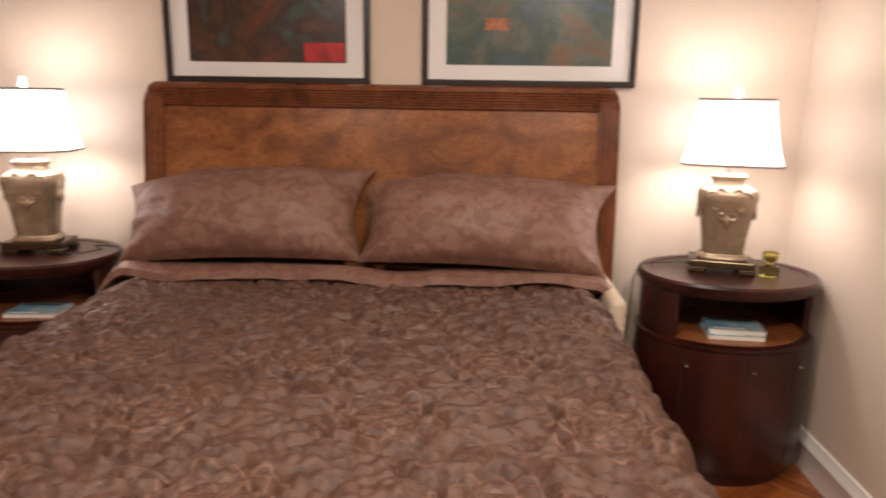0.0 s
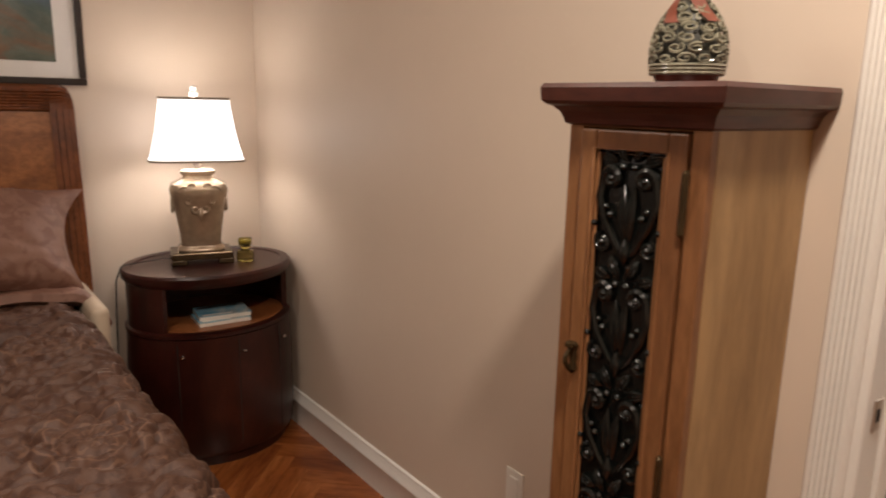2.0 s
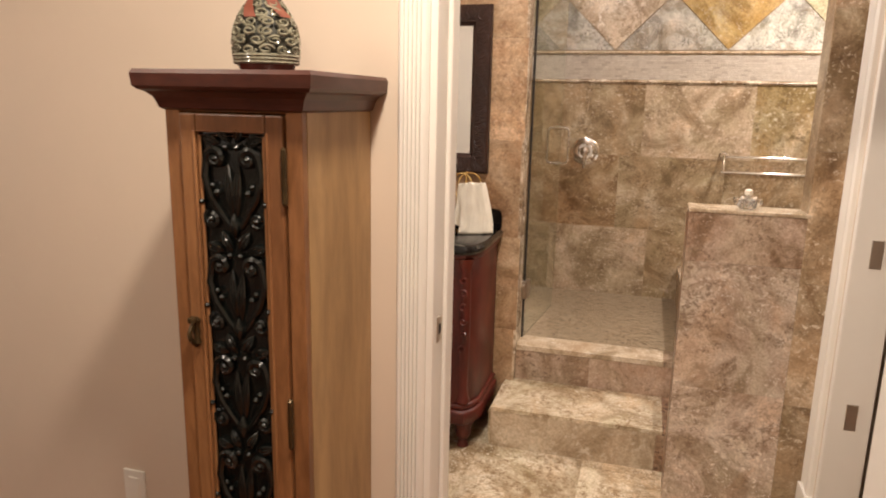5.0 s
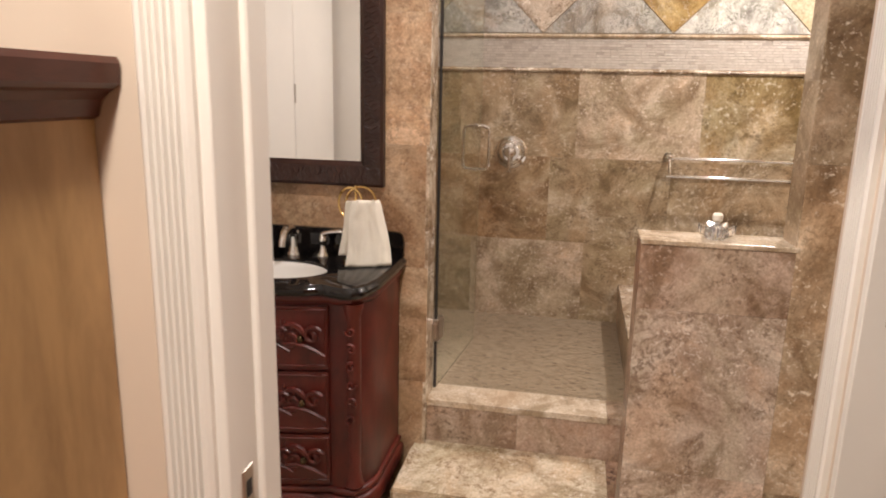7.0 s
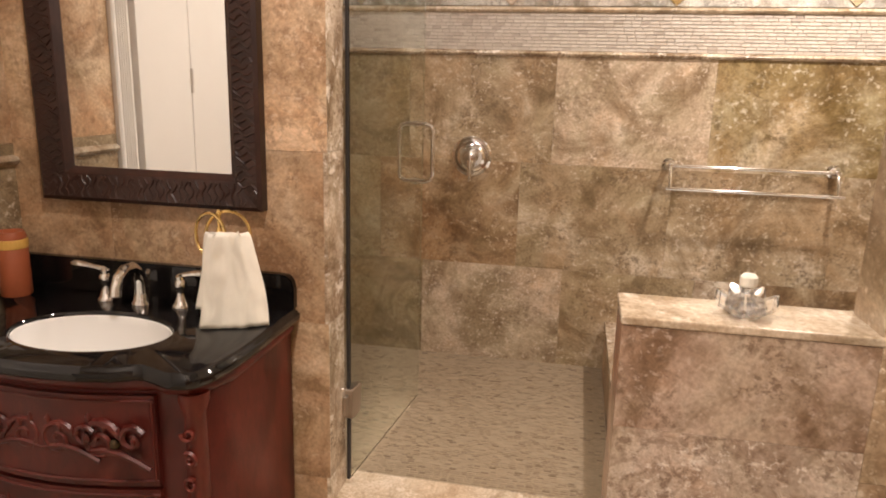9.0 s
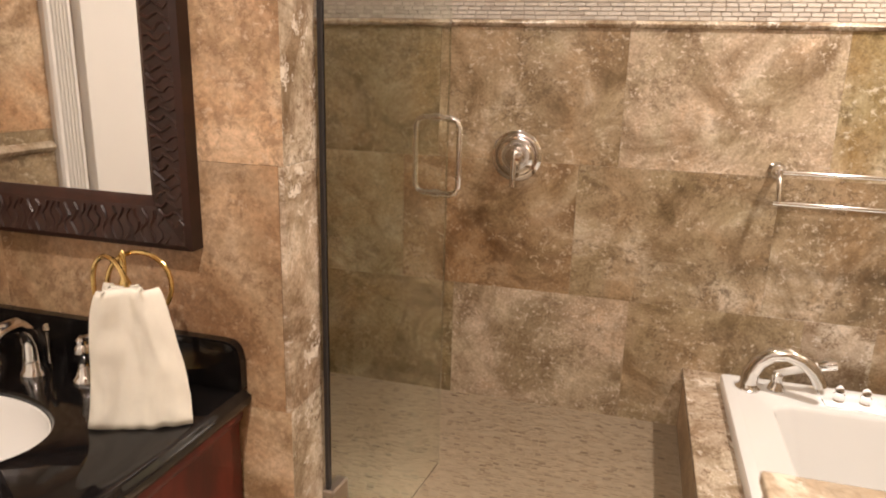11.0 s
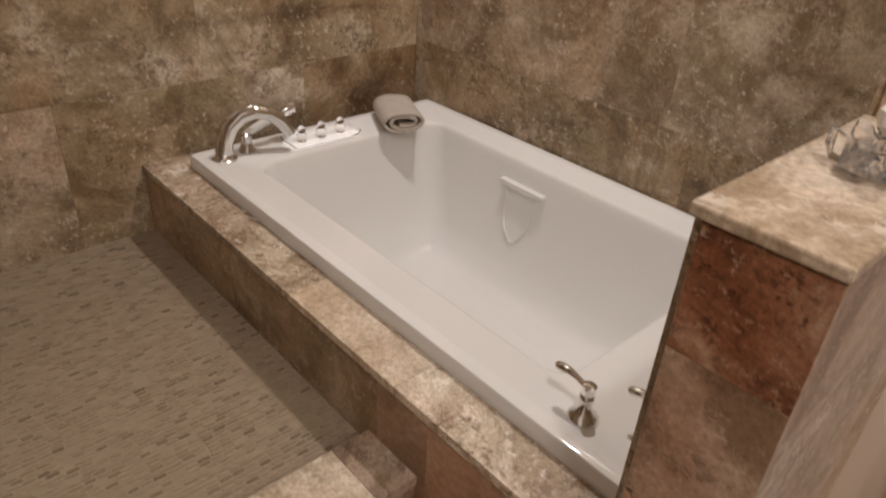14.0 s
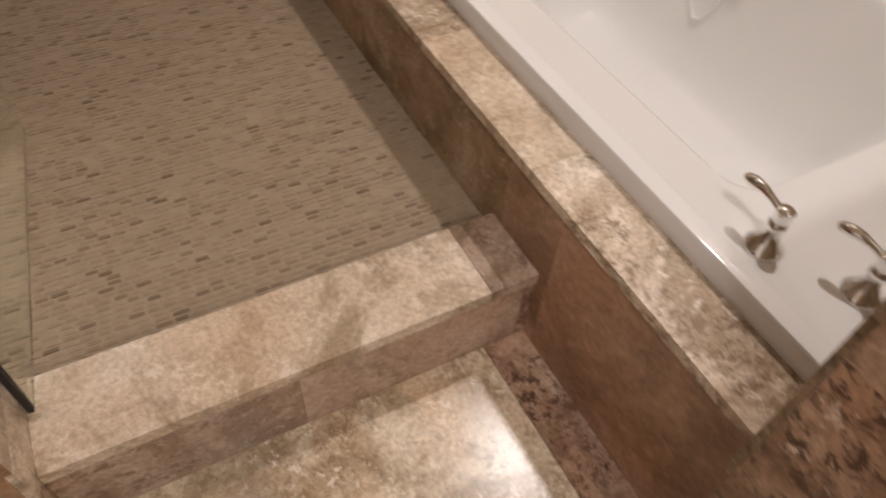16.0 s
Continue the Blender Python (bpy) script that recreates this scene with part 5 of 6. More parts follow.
# mirror
mir = thing("wall_mirror", "mirror in a dark carved wooden frame above the vanity", "mirror", (XM, 1.043, 1.183))
MW, MH, MF = 0.313, 0.735, 0.088
prof = [(0.0, 0.0), (0.0, 0.030), (0.010, 0.036), (0.030, 0.033), (0.060, 0.028), (0.072, 0.026), (0.080, 0.018), (MF, 0.012), (MF, 0.0)]
for name, a, b_ in (("frame_rail", (-MW, 0), (MW, 0)), ("frame_stile", (MW, 0), (MW, MH)), ("frame_rail", (MW, MH), (-MW, MH)), ("frame_stile", (-MW, MH), (-MW, 0))):
    p, q = Vector((0, *a)), Vector((0, *b_))
    d = (q - p).normalized()
    inw = Vector((0, -d.z, d.y))
    part(name, loft([[p + (inw + d) * o + Vector((-h, 0, 0)) for o, h in prof], [q + (inw - d) * o + Vector((-h, 0, 0)) for o, h in prof]]), MIRROR_FRAME, mir)
    bm, rng = bmesh.new(), random.Random(len(bpy.data.objects))
    length = (q - p).length
    n = int(length / 0.017)
    for i in range(n):
        f = 0.03 + 0.94 * (i + 0.5) / n
        m0 = min(0.066, max(0.004, min(f, 1 - f) * length))
        c = p + d * (f * length)
        pts = [c + inw * (0.010 + (m0 - 0.010) * k / 5) + d * (0.006 * math.sin(k * 1.7 + i * 1.3) + rng.uniform(-0.002, 0.002)) + Vector((-0.0345 + 0.006 * k / 5, 0, 0)) for k in range(6)]
        if m0 > 0.02:
            tube(pts, 0.0032, 5, bm)
    part("carved_ripple", bm, MIRROR_FRAME, mir, "rippled carving", smooth=True)
part("glass", box((-0.010, -MW + MF - 0.006, MF - 0.006), (-0.004, MW - MF + 0.006, MH - MF + 0.006)), MIRROR, mir, "silvered glass")

# towel stand with a hand towel, cup, switch plate
ring_stand = thing("towel_ring_stand", "brass double ring towel stand on the vanity", "towel stand", (2.36, 0.805, 0.931))
bm = lathe([(0.050, 0), (0.050, 0.006), (0.02, 0.012), (0.006, 0.02), (0.005, 0.20), (0.010, 0.212), (0.004, 0.225), (0.006, 0.262), (0.002, 0.268)], n=18)
part("post", bm, BRASS, ring_stand, smooth=True)
for s in (-1, 1):
    c = Vector((-0.02 * s, s * 0.012, 0.205))
    e = Vector((0.35 * s, 1, 0)).normalized()
    part("ring", tube([c + e * (0.052 * math.cos(a)) + Vector((0, 0, 0.056 * math.sin(a))) for a in [i * math.pi / 16 for i in range(32)]], 0.0042, 8, closed=True), BRASS, ring_stand, smooth=True)


def hand_towel(w0, w1, h, seed):
    """A hanging towel gathered at its top, with soft vertical folds, front and back leaf."""
    rows, n, m = [], 30, 20
    for j in range(m + 1):
        f = j / m
        row = []
        for i in range(2 * n + 1):
            u = -1 + i / n
            w_ = w0 + (w1 - w0) * f ** 0.6
            fold_ = 0.010 * math.sin(u * 5 + seed) * (1.15 - f) + 0.010 * (1 - u * u) * -1 + 0.004 * noise.noise(Vector((u * 4, f * 6, seed)))
            row.append((-0.020 - 0.012 * f + fold_, u * w_ + 0.004 * math.sin(f * 5 + seed), -h * f + 0.006 * noise.noise(Vector((u * 3, 2, seed)))))
        rows.append(row)
    return loft(rows, closed=False, caps=False)


towel = part("hand_towel", hand_towel(0.044, 0.080, 0.226, 1.0), TERRY, smooth=True)
towel.matrix_world = pose(2.318, 0.752, 1.158, 0, 0, 24)
towel.modifiers.new("thickness", "SOLIDIFY").thickness = 0.014
tagged(towel, "white terry hand towel hanging in a brass ring", "towel", "hand towels on the stand")
towel2 = part("hand_towel", hand_towel(0.034, 0.062, 0.190, 2.3), TERRY, smooth=True)
towel2.matrix_world = pose(2.365, 0.800, 1.145, 0, 0, 14)
towel2.modifiers.new("thickness", "SOLIDIFY").thickness = 0.014
tagged(towel2, "white terry hand towel hanging behind the first", "towel", "hand towels on the stand")

cup = thing("pillar_candle", "terracotta orange pillar candle with an ochre band on the counter", "candle", (2.372, 1.408, 0.931))
part("body", lathe([(0.043, 0), (0.045, 0.004), (0.045, 0.125), (0.043, 0.128)], n=24), ORANGE, cup, smooth=True)
part("band", lathe([(0.0455, 0.128), (0.047, 0.13), (0.047, 0.150), (0.0455, 0.152)], n=24), OCHRE, cup, "ochre band")
part("rim", lathe([(0.044, 0.152), (0.045, 0.158), (0.038, 0.172), (0.020, 0.168), (0.004, 0.160)], n=24), ORANGE, cup, smooth=True)
cup.scale = (0.84, 0.84, 1.0)
switch = thing("light_switch", "white rocker switch plate on the stone wall", "switch", (2.345, YB, 1.115))
part("plate", box((-0.037, -0.007, -0.06), (0.037, 0.0, 0.06), 0.002), PLASTIC, switch)
part("rocker", box((-0.017, -0.011, -0.034), (0.017, -0.006, 0.034), 0.002), PLASTIC, switch)
moulding("trim_rail", [(0.0, 1.262), (0.012, 1.266), (0.018, 1.276), (0.012, 1.286), (0.0, 1.29)], [(2.03, YB, 0, -1), (XM, YB, 0, -1)], TRAV_CAP, "pencil stone rail on the wall", "trim")

# ---- shower ----
gd = thing("shower_door", "frameless clear glass shower door standing open inward", "shower door", (2.60, 0.560, 0.372), turn=-6.0)
pane = part("glass_pane", box((0.0, -0.005, 0.0), (0.60, 0.005, 2.05), 0.001, 1), GLASS, gd, "clear tempered glass")
pane.visible_shadow = False
part("edge_seal", box((-0.008, -0.004, 0.0), (-0.0005, 0.004, 2.05)), DARKGAP, gd, "dark edge seal")
bm = bmesh.new()
for s in (-1, 1):
    y = 0.062 * s
    pts = [(0.53, 0.004 * s, 0.815)] + [(0.53, y * k, 0.815 + dz) for k, dz in ((0.6, 0.0), (0.88, 0.006), (1.0, 0.022))] + [(0.53, y, 0.983)] + [(0.53, y * k, 1.005 + dz) for k, dz in ((0.88, -0.006), (0.6, 0.0))] + [(0.53, 0.004 * s, 1.005)]
    tube(pts, 0.0075, 10, bm)
for z in (0.815, 1.005):
    tube([(0.53, -0.012, z), (0.53, 0.012, z)], 0.011, 10, bm)
part("pull_handle", bm, CHROME, gd, "chrome back-to-back pull handle", smooth=True)
for z in (0.24, 1.75):
    bm = box((-0.012, -0.016, z - 0.045), (0.05, 0.016, z + 0.045), 0.003, 1)
    box((-0.03, -0.006, z - 0.03), (-0.010, 0.006, z + 0.03), 0.002, 1, bm)
    part("hinge", bm, NICKEL, gd, "nickel glass hinge")

val = thing("shower_valve", "round chrome shower valve with a lever", "valve", (XF, 0.407, 1.217))
val.scale = (1.0, 1.14, 1.14)
rot = pose(0, 0, 0, 0, -90, 0)
for name, prof in (("escutcheon", [(0.074, 0), (0.074, 0.005), (0.066, 0.012), (0.060, 0.013), (0.056, 0.010), (0.046, 0.012), (0.040, 0.02)]), ("hub", [(0.026, 0.012), (0.026, 0.045), (0.022, 0.055), (0.008, 0.06)])):
    bm = lathe(prof, n=32)
    bm.transform(rot)
    part(name, bm, CHROME, val, smooth=True)
part("lever", tube([(-0.048, 0, 0), (-0.056, 0, -0.03), (-0.058, 0, -0.06), (-0.056, 0, -0.085)], [0.011, 0.009, 0.008, 0.009], 10), CHROME, val, smooth=True)

bar = thing("double_towel_bar", "double chrome towel bar on the travertine wall", "towel bar", (XF, -0.695, 1.222))
for s in (-1, 1):
    bm = lathe([(0.026, 0), (0.026, 0.005), (0.018, 0.012), (0.012, 0.02), (0.011, 0.05)], n=20)
    bm.transform(rot)
    own = bmesh.new()
    join(own, bm)
    tube([(-0.05, 0, 0), (-0.062, 0, -0.01), (-0.085, 0, -0.05), (-0.100, 0, -0.085)], 0.008, 10, own)
    lathe([(0.004, -0.013), (0.012, -0.008), (0.013, 0.0), (0.012, 0.008), (0.004, 0.013)], (-0.052, 0, 0), 12, bm=own)
    own.transform(Matrix.Translation((0, s * 0.303, 0)))
    part("bracket", own, CHROME, bar, smooth=True)
part("upper_bar", tube([(-0.055, -0.315, 0), (-0.055, 0.315, 0)], 0.007, 12), CHROME, bar, smooth=True)
part("lower_bar", tube([(-0.100, -0.325, -0.085), (-0.100, 0.318, -0.085)], 0.007, 12), CHROME, bar, smooth=True)

# ---- bathtub ----
tub = thing("bathtub", "white drop-in acrylic bathtub in a stone surround", "bathtub")


def tub_ring(x0, x1, y0, y1, r, z):
    return round_rect(x0, x1, y0, y1, r, z, 10)


TX0, TX1, TY0, TY1 = XH1 + 0.003, 3.665, -1.208, -0.303
rings = [tub_ring(TX0 + a, TX1 - a, TY0 + a, TY1 - a, 0.012, z) for a, z in ((0.0, 0.5365), (0.0, 0.570), (0.003, 0.5755), (0.008, 0.5770), (0.030, 0.5770), (0.034, 0.5762), (0.040, 0.5735))]
rings += [tub_ring(x0, x1, TY0 + far, near, r, z) for x0, x1, far, near, r, z in (
    (2.366, 3.506, 0.106, -0.420, 0.055, 0.572), (2.372, 3.500, 0.112, -0.427, 0.058, 0.569), (2.377, 3.496, 0.116, -0.431, 0.06, 0.560), (2.384, 3.492, 0.119, -0.435, 0.06, 0.54),
    (2.44, 3.465, 0.130, -0.455, 0.07, 0.40), (2.51, 3.435, 0.146, -0.48, 0.08, 0.24), (2.56, 3.41, 0.165, -0.505, 0.09, 0.175), (2.62, 3.36, 0.21, -0.555, 0.10, 0.142), (2.72, 3.26, 0.30, -0.65, 0.08, 0.130))]
part("shell", loft(rings, True, False), ACRYLIC, tub, smooth=True)
bm = bmesh.new()
fill = [bm.verts.new(p) for p in rings[-1]]
bm.faces.new(fill)
part("tub_floor", bm, ACRYLIC, tub)
GX = 3.06
ledge = [(-0.082, 0.486), (0.082, 0.486), (0.088, 0.492), (0.086, 0.500), (-0.086, 0.500), (-0.088, 0.492)]
part("arm_recess", loft([[(GX + k * x, TY0 + out, z) for x, z in ledge] for out, k in ((0.112, 1.0), (0.138, 1.0), (0.142, 0.97))]), ACRYLIC, tub, "moulded grip ledge", smooth=True)
pocket = [(-0.055, 0.486), (0.070, 0.486), (0.066, 0.40), (0.050, 0.335), (0.020, 0.30), (-0.005, 0.31), (-0.035, 0.36), (-0.050, 0.42)]
part("grip", tube([(GX + x, TY0 + 0.1175 + 0.11 * (0.5 - z), z) for x, z in pocket[1:] + pocket[:1]], 0.006, 8), ACRYLIC, tub, "moulded pocket rim", smooth=True)
part("drain", lathe([(0.03, 0.134), (0.03, 0.139), (0.01, 0.141)], (3.02, -0.80, 0), 18), CHROME, tub, smooth=True)

spout = thing("tub_spout", "arched chrome Roman tub spout on the rim", "faucet", (3.58, -0.372, 0.5725))
bm = lathe([(0.036, 0), (0.036, 0.006), (0.028, 0.012), (0.026, 0.02)], n=20)
tube([(0, 0, 0.015), (0, -0.004, 0.055), (-0.004, -0.022, 0.095), (-0.012, -0.055, 0.125), (-0.022, -0.095, 0.134), (-0.034, -0.135, 0.122), (-0.042, -0.165, 0.095), (-0.046, -0.18, 0.07), (-0.048, -0.186, 0.055)], [0.026, 0.0255, 0.025, 0.024, 0.0225, 0.021, 0.020, 0.019, 0.019], 14, bm)
part("arch", bm, CHROME, spout, smooth=True)
spray = thing("hand_shower", "chrome deck-mounted hand shower with a white grip", "hand shower", (3.602, -0.455, 0.5725))
part("socket", lathe([(0.028, 0), (0.028, 0.005), (0.018, 0.018), (0.014, 0.04), (0.018, 0.05), (0.012, 0.06)], n=18), CHROME, spray, smooth=True)
part("grip", tube([(0, 0.01, 0.05), (-0.004, -0.05, 0.075), (-0.008, -0.105, 0.095)], [0.010, 0.013, 0.012], 10), PORCELAIN, spray, "white porcelain grip", smooth=True)
part("spray_head", tube([(-0.008, -0.105, 0.095), (-0.010, -0.125, 0.105), (-0.014, -0.15, 0.112)], [0.013, 0.020, 0.018], 12), CHROME, spray, smooth=True)


def tub_handle(at, turn):
    h = thing("tub_lever", "chrome bell-shaped tub valve with a lever handle", "faucet handle", at, "tub levers on the rim", turn=turn)
    part("bell", lathe([(0.036, 0), (0.036, 0.004), (0.031, 0.010), (0.022, 0.022), (0.015, 0.036), (0.013, 0.045), (0.017, 0.050), (0.018, 0.062), (0.014, 0.068), (0.016, 0.076), (0.016, 0.092), (0.008, 0.098)], n=20), CHROME, h, smooth=True)
    part("lever", tube([(0.012, 0, 0.085), (0.03, 0, 0.092), (0.05, 0, 0.096), (0.07, 0, 0.095), (0.085, 0, 0.092), (0.092, 0, 0.091)], [0.007, 0.0065, 0.009, 0.0115, 0.010, 0.004], 10), CHROME, h, smooth=True)
    return h


for at, turn in (((2.290, -0.380, 0.5727), 2), ((2.175, -0.440, 0.5727), 12)):
    tub_handle(at, turn).scale = (0.78, 0.78, 0.78)

# things on the tub rim
tray = thing("soap_tray", "clear acrylic tray with three small bottles on the tub rim", "tray", (3.570, -0.69, 0.5728))
part("dish", loft([round_rect(-0.045, 0.045, -0.115, 0.115, 0.012, 0.0), round_rect(-0.052, 0.052, -0.122, 0.122, 0.014, 0.014), round_rect(-0.048, 0.048, -0.118, 0.118, 0.012, 0.014), round_rect(-0.042, 0.042, -0.112, 0.112, 0.010, 0.004)]), CLEAR, tray).visible_shadow = False
for y in (-0.07, 0.0, 0.07):
    bottle = thing("toiletry_bottle", "tiny clear glass bottle with a clear stopper", "bottle", (3.570, -0.69 + y, 0.5770), "bottles on the tray")
    part("vial", lathe([(0.014, 0), (0.016, 0.003), (0.016, 0.022), (0.008, 0.028)], n=12), CLEAR, bottle, smooth=True).visible_shadow = False
    part("cap", lathe([(0.010, 0.028), (0.013, 0.034), (0.010, 0.046), (0.003, 0.05)], n=12), CLEAR, bottle, smooth=True)


rim_towel = thing("folded_towel", "taupe terry towel folded into a flat roll on the tub corner", "towel", (3.530, -0.965, 0.5735), turn=-26)
rows = []
for i in range(9):
    x = -0.090 + 0.165 * i / 8
    row = []
    for k in range(72):
        a = -0.5 * math.pi + 2 * math.pi * 2.1 * k / 71
        r = 1 - 0.62 * k / 71
        wob = 1 + 0.05 * noise.noise(Vector((x * 14, math.cos(a) * 2, math.sin(a) * 2)))
        row.append((x + 0.004 * noise.noise(Vector((a, x * 9, 2))), 0.064 * r * wob * math.copysign(abs(math.cos(a)) ** 0.75, math.cos(a)), 0.036 + 0.028 * r * wob * math.sin(a)))
    rows.append(row)
layers = part("roll", loft(rows, closed=False, caps=False), GREY_TERRY, rim_towel, smooth=True)
layers.modifiers.new("thickness", "SOLIDIFY").thickness = 0.0085
layers.modifiers["thickness"].offset = 0
rim_towel.scale = (1.1, 1.15, 1.15)

# crystal bottle on the half wall
dec = thing("crystal_bottle", "cut crystal perfume bottle with a frosted stopper", "bottle", (2.01, -0.318, 1.1525))
part("body", lathe([(0.034, 0), (0.040, 0.004), (0.046, 0.02), (0.036, 0.036), (0.014, 0.046), (0.012, 0.054), (0.016, 0.057)], n=10), CRYSTAL, dec)
bm = bmesh.new()
for i in range(6):
    a = math.pi * 2 * i / 6 + 0.3
    d = Vector((math.cos(a), math.sin(a), 0))
    s = Vector((-d.y, d.x, 0))
    loft([[d * 0.028 + s * w_ + Vector((0, 0, z)) for w_, z in ((-0.014, 0.006), (0.014, 0.006), (0.012, 0.034), (-0.012, 0.034))],
          [d * 0.056 + s * w_ + Vector((0, 0, z)) for w_, z in ((-0.018, 0.014), (0.018, 0.014), (0.012, 0.046), (-0.012, 0.046))],
          [d * 0.066 + s * w_ + Vector((0, 0, z)) for w_, z in ((-0.004, 0.028), (0.004, 0.028), (0.003, 0.05), (-0.003, 0.05))]], bm=bm)
part("petal", bm, CRYSTAL, dec, "cut crystal petals")
part("stopper", lathe([(0.010, 0.057), (0.018, 0.062), (0.019, 0.080), (0.014, 0.086), (0.003, 0.088)], n=14), TERRY, dec, "frosted pale stopper", smooth=True)

dec.scale = (0.72, 0.72, 0.8)

# ---- laid pieces: stone, mosaic and planks ----
def pick_of(*mats):
    def chosen(row, x):
        return mats[int(abs(math.sin(row * 12.9898 + round(x, 2) * 78.233)) * 43758.5453) % len(mats)]
    return chosen


# far shower wall: three courses of large tiles, mosaic band, diamonds above
def tile_run(parent, origin, u, v, height, run, d=0.012, name="tile"):
    """Lays one course of tiles of given widths and stones along u; pieces are children of parent."""
    o, u, v = Vector(origin), Vector(u), Vector(v)
    turn = Matrix((u, v, u.cross(v))).transposed().to_4x4()
    x = 0.0
    for width, mat in run:
        ob = new(name, slab_mesh(width - 0.0005, height - 0.0005, d, mat))
        ob.matrix_world = Matrix.Translation(o + u * (x + width / 2) + v * (height / 2)) @ turn
        ob.parent = parent
        x += width


TOP_ROW = ((0.165, TRAV_WALL), (0.61, TRAV_OLIVE), (0.61, TRAV_WALL), (0.61, TRAV_PALE), (0.68, TRAV_MUSTARD))
MIDDLE_ROW = ((0.65, TRAV_OLIVE), (0.61, TRAV_BROWN), (0.61, TRAV_WALL), (0.62, TRAV_WALL), (0.185, TRAV_WALL))
LOW_ROW = ((0.24, TRAV_OLIVE), (0.61, TRAV_OLIVE), (0.61, TRAV_PALE), (0.54, TRAV_WALL), (0.205, TRAV_DECK), (0.47, TRAV_BROWN))
for z0, z1, run in ((0.305, 0.752, LOW_ROW), (0.752, 1.200, MIDDLE_ROW), (1.200, 1.628, TOP_ROW)):
    tile_run(wall_shower, (XF + 0.012, YB, z0), (0, -1, 0), (0, 0, 1), z1 - z0, run)
tiles(wall_alcove, (XF, YC - 0.012, 0.50), (-1, 0, 0), (0, 0, 1), XF - XH1, 0.275, 0.61, 0.275, TRAV_WALL, shift=0.1)
tiles(wall_alcove, (XF, YC - 0.012, 0.775), (-1, 0, 0), (0, 0, 1), XF - XH1, 0.853, 0.61, 0.4265, TRAV_WALL, shift=0.19, pick=lambda r, x: (TRAV_PALE, TRAV_WALL, TRAV_PALE)[int(x / 0.5) % 3])
tiles(wall_alcove, (XF, YC - 0.012, 1.82), (-1, 0, 0), (0, 0, 1), XF - XH1, TOP - 1.82, 0.545, 0.42, TRAV_WALL, shift=0.2)
tiles(wall_bath_north, (XB + 0.02, YB + 0.012, 0.0), (1, 0, 0), (0, 0, 1), XF - XB - 0.02, TOP, 0.545, 0.44, TRAV_WALL, shift=0.1, pick=pick_of(TRAV_WALL, TRAV_ORANGE))
tiles(wall_mirror, (XM + 0.012, YB, 0.0), (0, -1, 0), (0, 0, 1), YB - 0.57, TOP, 0.60, 0.445, TRAV_ORANGE, shift=0.32)
tiles(wall_mirror, (XM + 0.002, 0.582, 0.0), (1, 0, 0), (0, 0, 1), 0.123, TOP, 0.2, 0.445, TRAV_DECK, bond=0)
# half wall and column
tiles(half_wall, (XH0 + 0.012, YH, 0.0), (0, -1, 0), (0, 0, 1), 0.505 + YH, 1.137, 0.60, 0.480, TRAV_PINK, bond=0, pick=lambda r, x: TRAV_HALF if r == 2 else TRAV_PINK)
tiles(half_wall, (XH1 - 0.012, YH - 0.012, 0.0), (-1, 0, 0), (0, 0, 1), XH1 - XH0 - 0.012, 0.80, 0.3, 0.80, TRAV_SPOT, bond=0)
tiles(half_wall, (XH1 - 0.012, YH - 0.012, 0.80), (-1, 0, 0), (0, 0, 1), XH1 - XH0 - 0.012, 0.20, 0.3, 0.20, TRAV_ROSE, bond=0)
tiles(half_wall, (XH1 - 0.012, YH - 0.012, 1.0), (-1, 0, 0), (0, 0, 1), XH1 - XH0 - 0.012, 0.137, 0.3, 0.137, TRAV_OXIDE, bond=0)
tiles(half_wall, (XH1 - 0.012, -0.515, 0.54), (0, 1, 0), (0, 0, 1), 0.515 + YH - 0.012, 0.597, 0.5, 0.3, TRAV_WALL, bond=0)
tiles(wall_column, (XH0 + 0.012, -0.505, 0.0), (0, -1, 0), (0, 0, 1), 0.095, TOP, 0.3, 0.455, TRAV_COLUMN, bond=0)
tiles(wall_column, (XH1 - 0.012, -0.515, 1.127), (-1, 0, 0), (0, 0, 1), XH1 - XH0 - 0.014, TOP - 1.127, 0.3, 0.44, TRAV_COLUMN, bond=0)
tiles(wall_column, (XH1 - 0.012, YC, 0.54), (0, 1, 0), (0, 0, 1), -0.515 - YC, TOP - 0.54, 0.5, 0.44, TRAV_WALL)
part("cap_stone", box((XH0 - 0.002, -0.514, 1.1375), (XH1 + 0.002, YH + 0.002, 1.152), 0.003), TRAV_CAP, half_wall, "pale polished cap stone")
# step, curb, deck
tiles(step, (2.150, -0.2, 0.172), (1, 0, 0), (0, 1, 0), 0.355, 0.085, 0.4, 0.3, TRAV_STEP, d=0.018, bond=0)
tiles(step, (2.150, -0.115, 0.172), (1, 0, 0), (0, 1, 0), 0.355, 0.725, 0.4, 0.80, TRAV_FLOOR, d=0.018, bond=0)
tiles(step, (2.162, 0.61, 0.0), (0, -1, 0), (0, 0, 1), 0.81, 0.171, 0.45, 0.2, TRAV_STEP, bond=0, shift=0.2, pick=lambda r, x: TRAV_CAP if x < 0.3 else TRAV_STEP)
tiles(step, (2.505, 0.61, 0.0), (-1, 0, 0), (0, 0, 1), 0.343, 0.171, 0.45, 0.2, TRAV_FLOOR, bond=0)
tiles(curb, (2.517, 0.57, 0.178), (0, -1, 0), (0, 0, 1), 0.77, 0.159, 0.40, 0.2, TRAV_STEP, bond=0, shift=0.05, pick=lambda r, x: TRAV_STEP if x > 0.4 else TRAV_HALF)
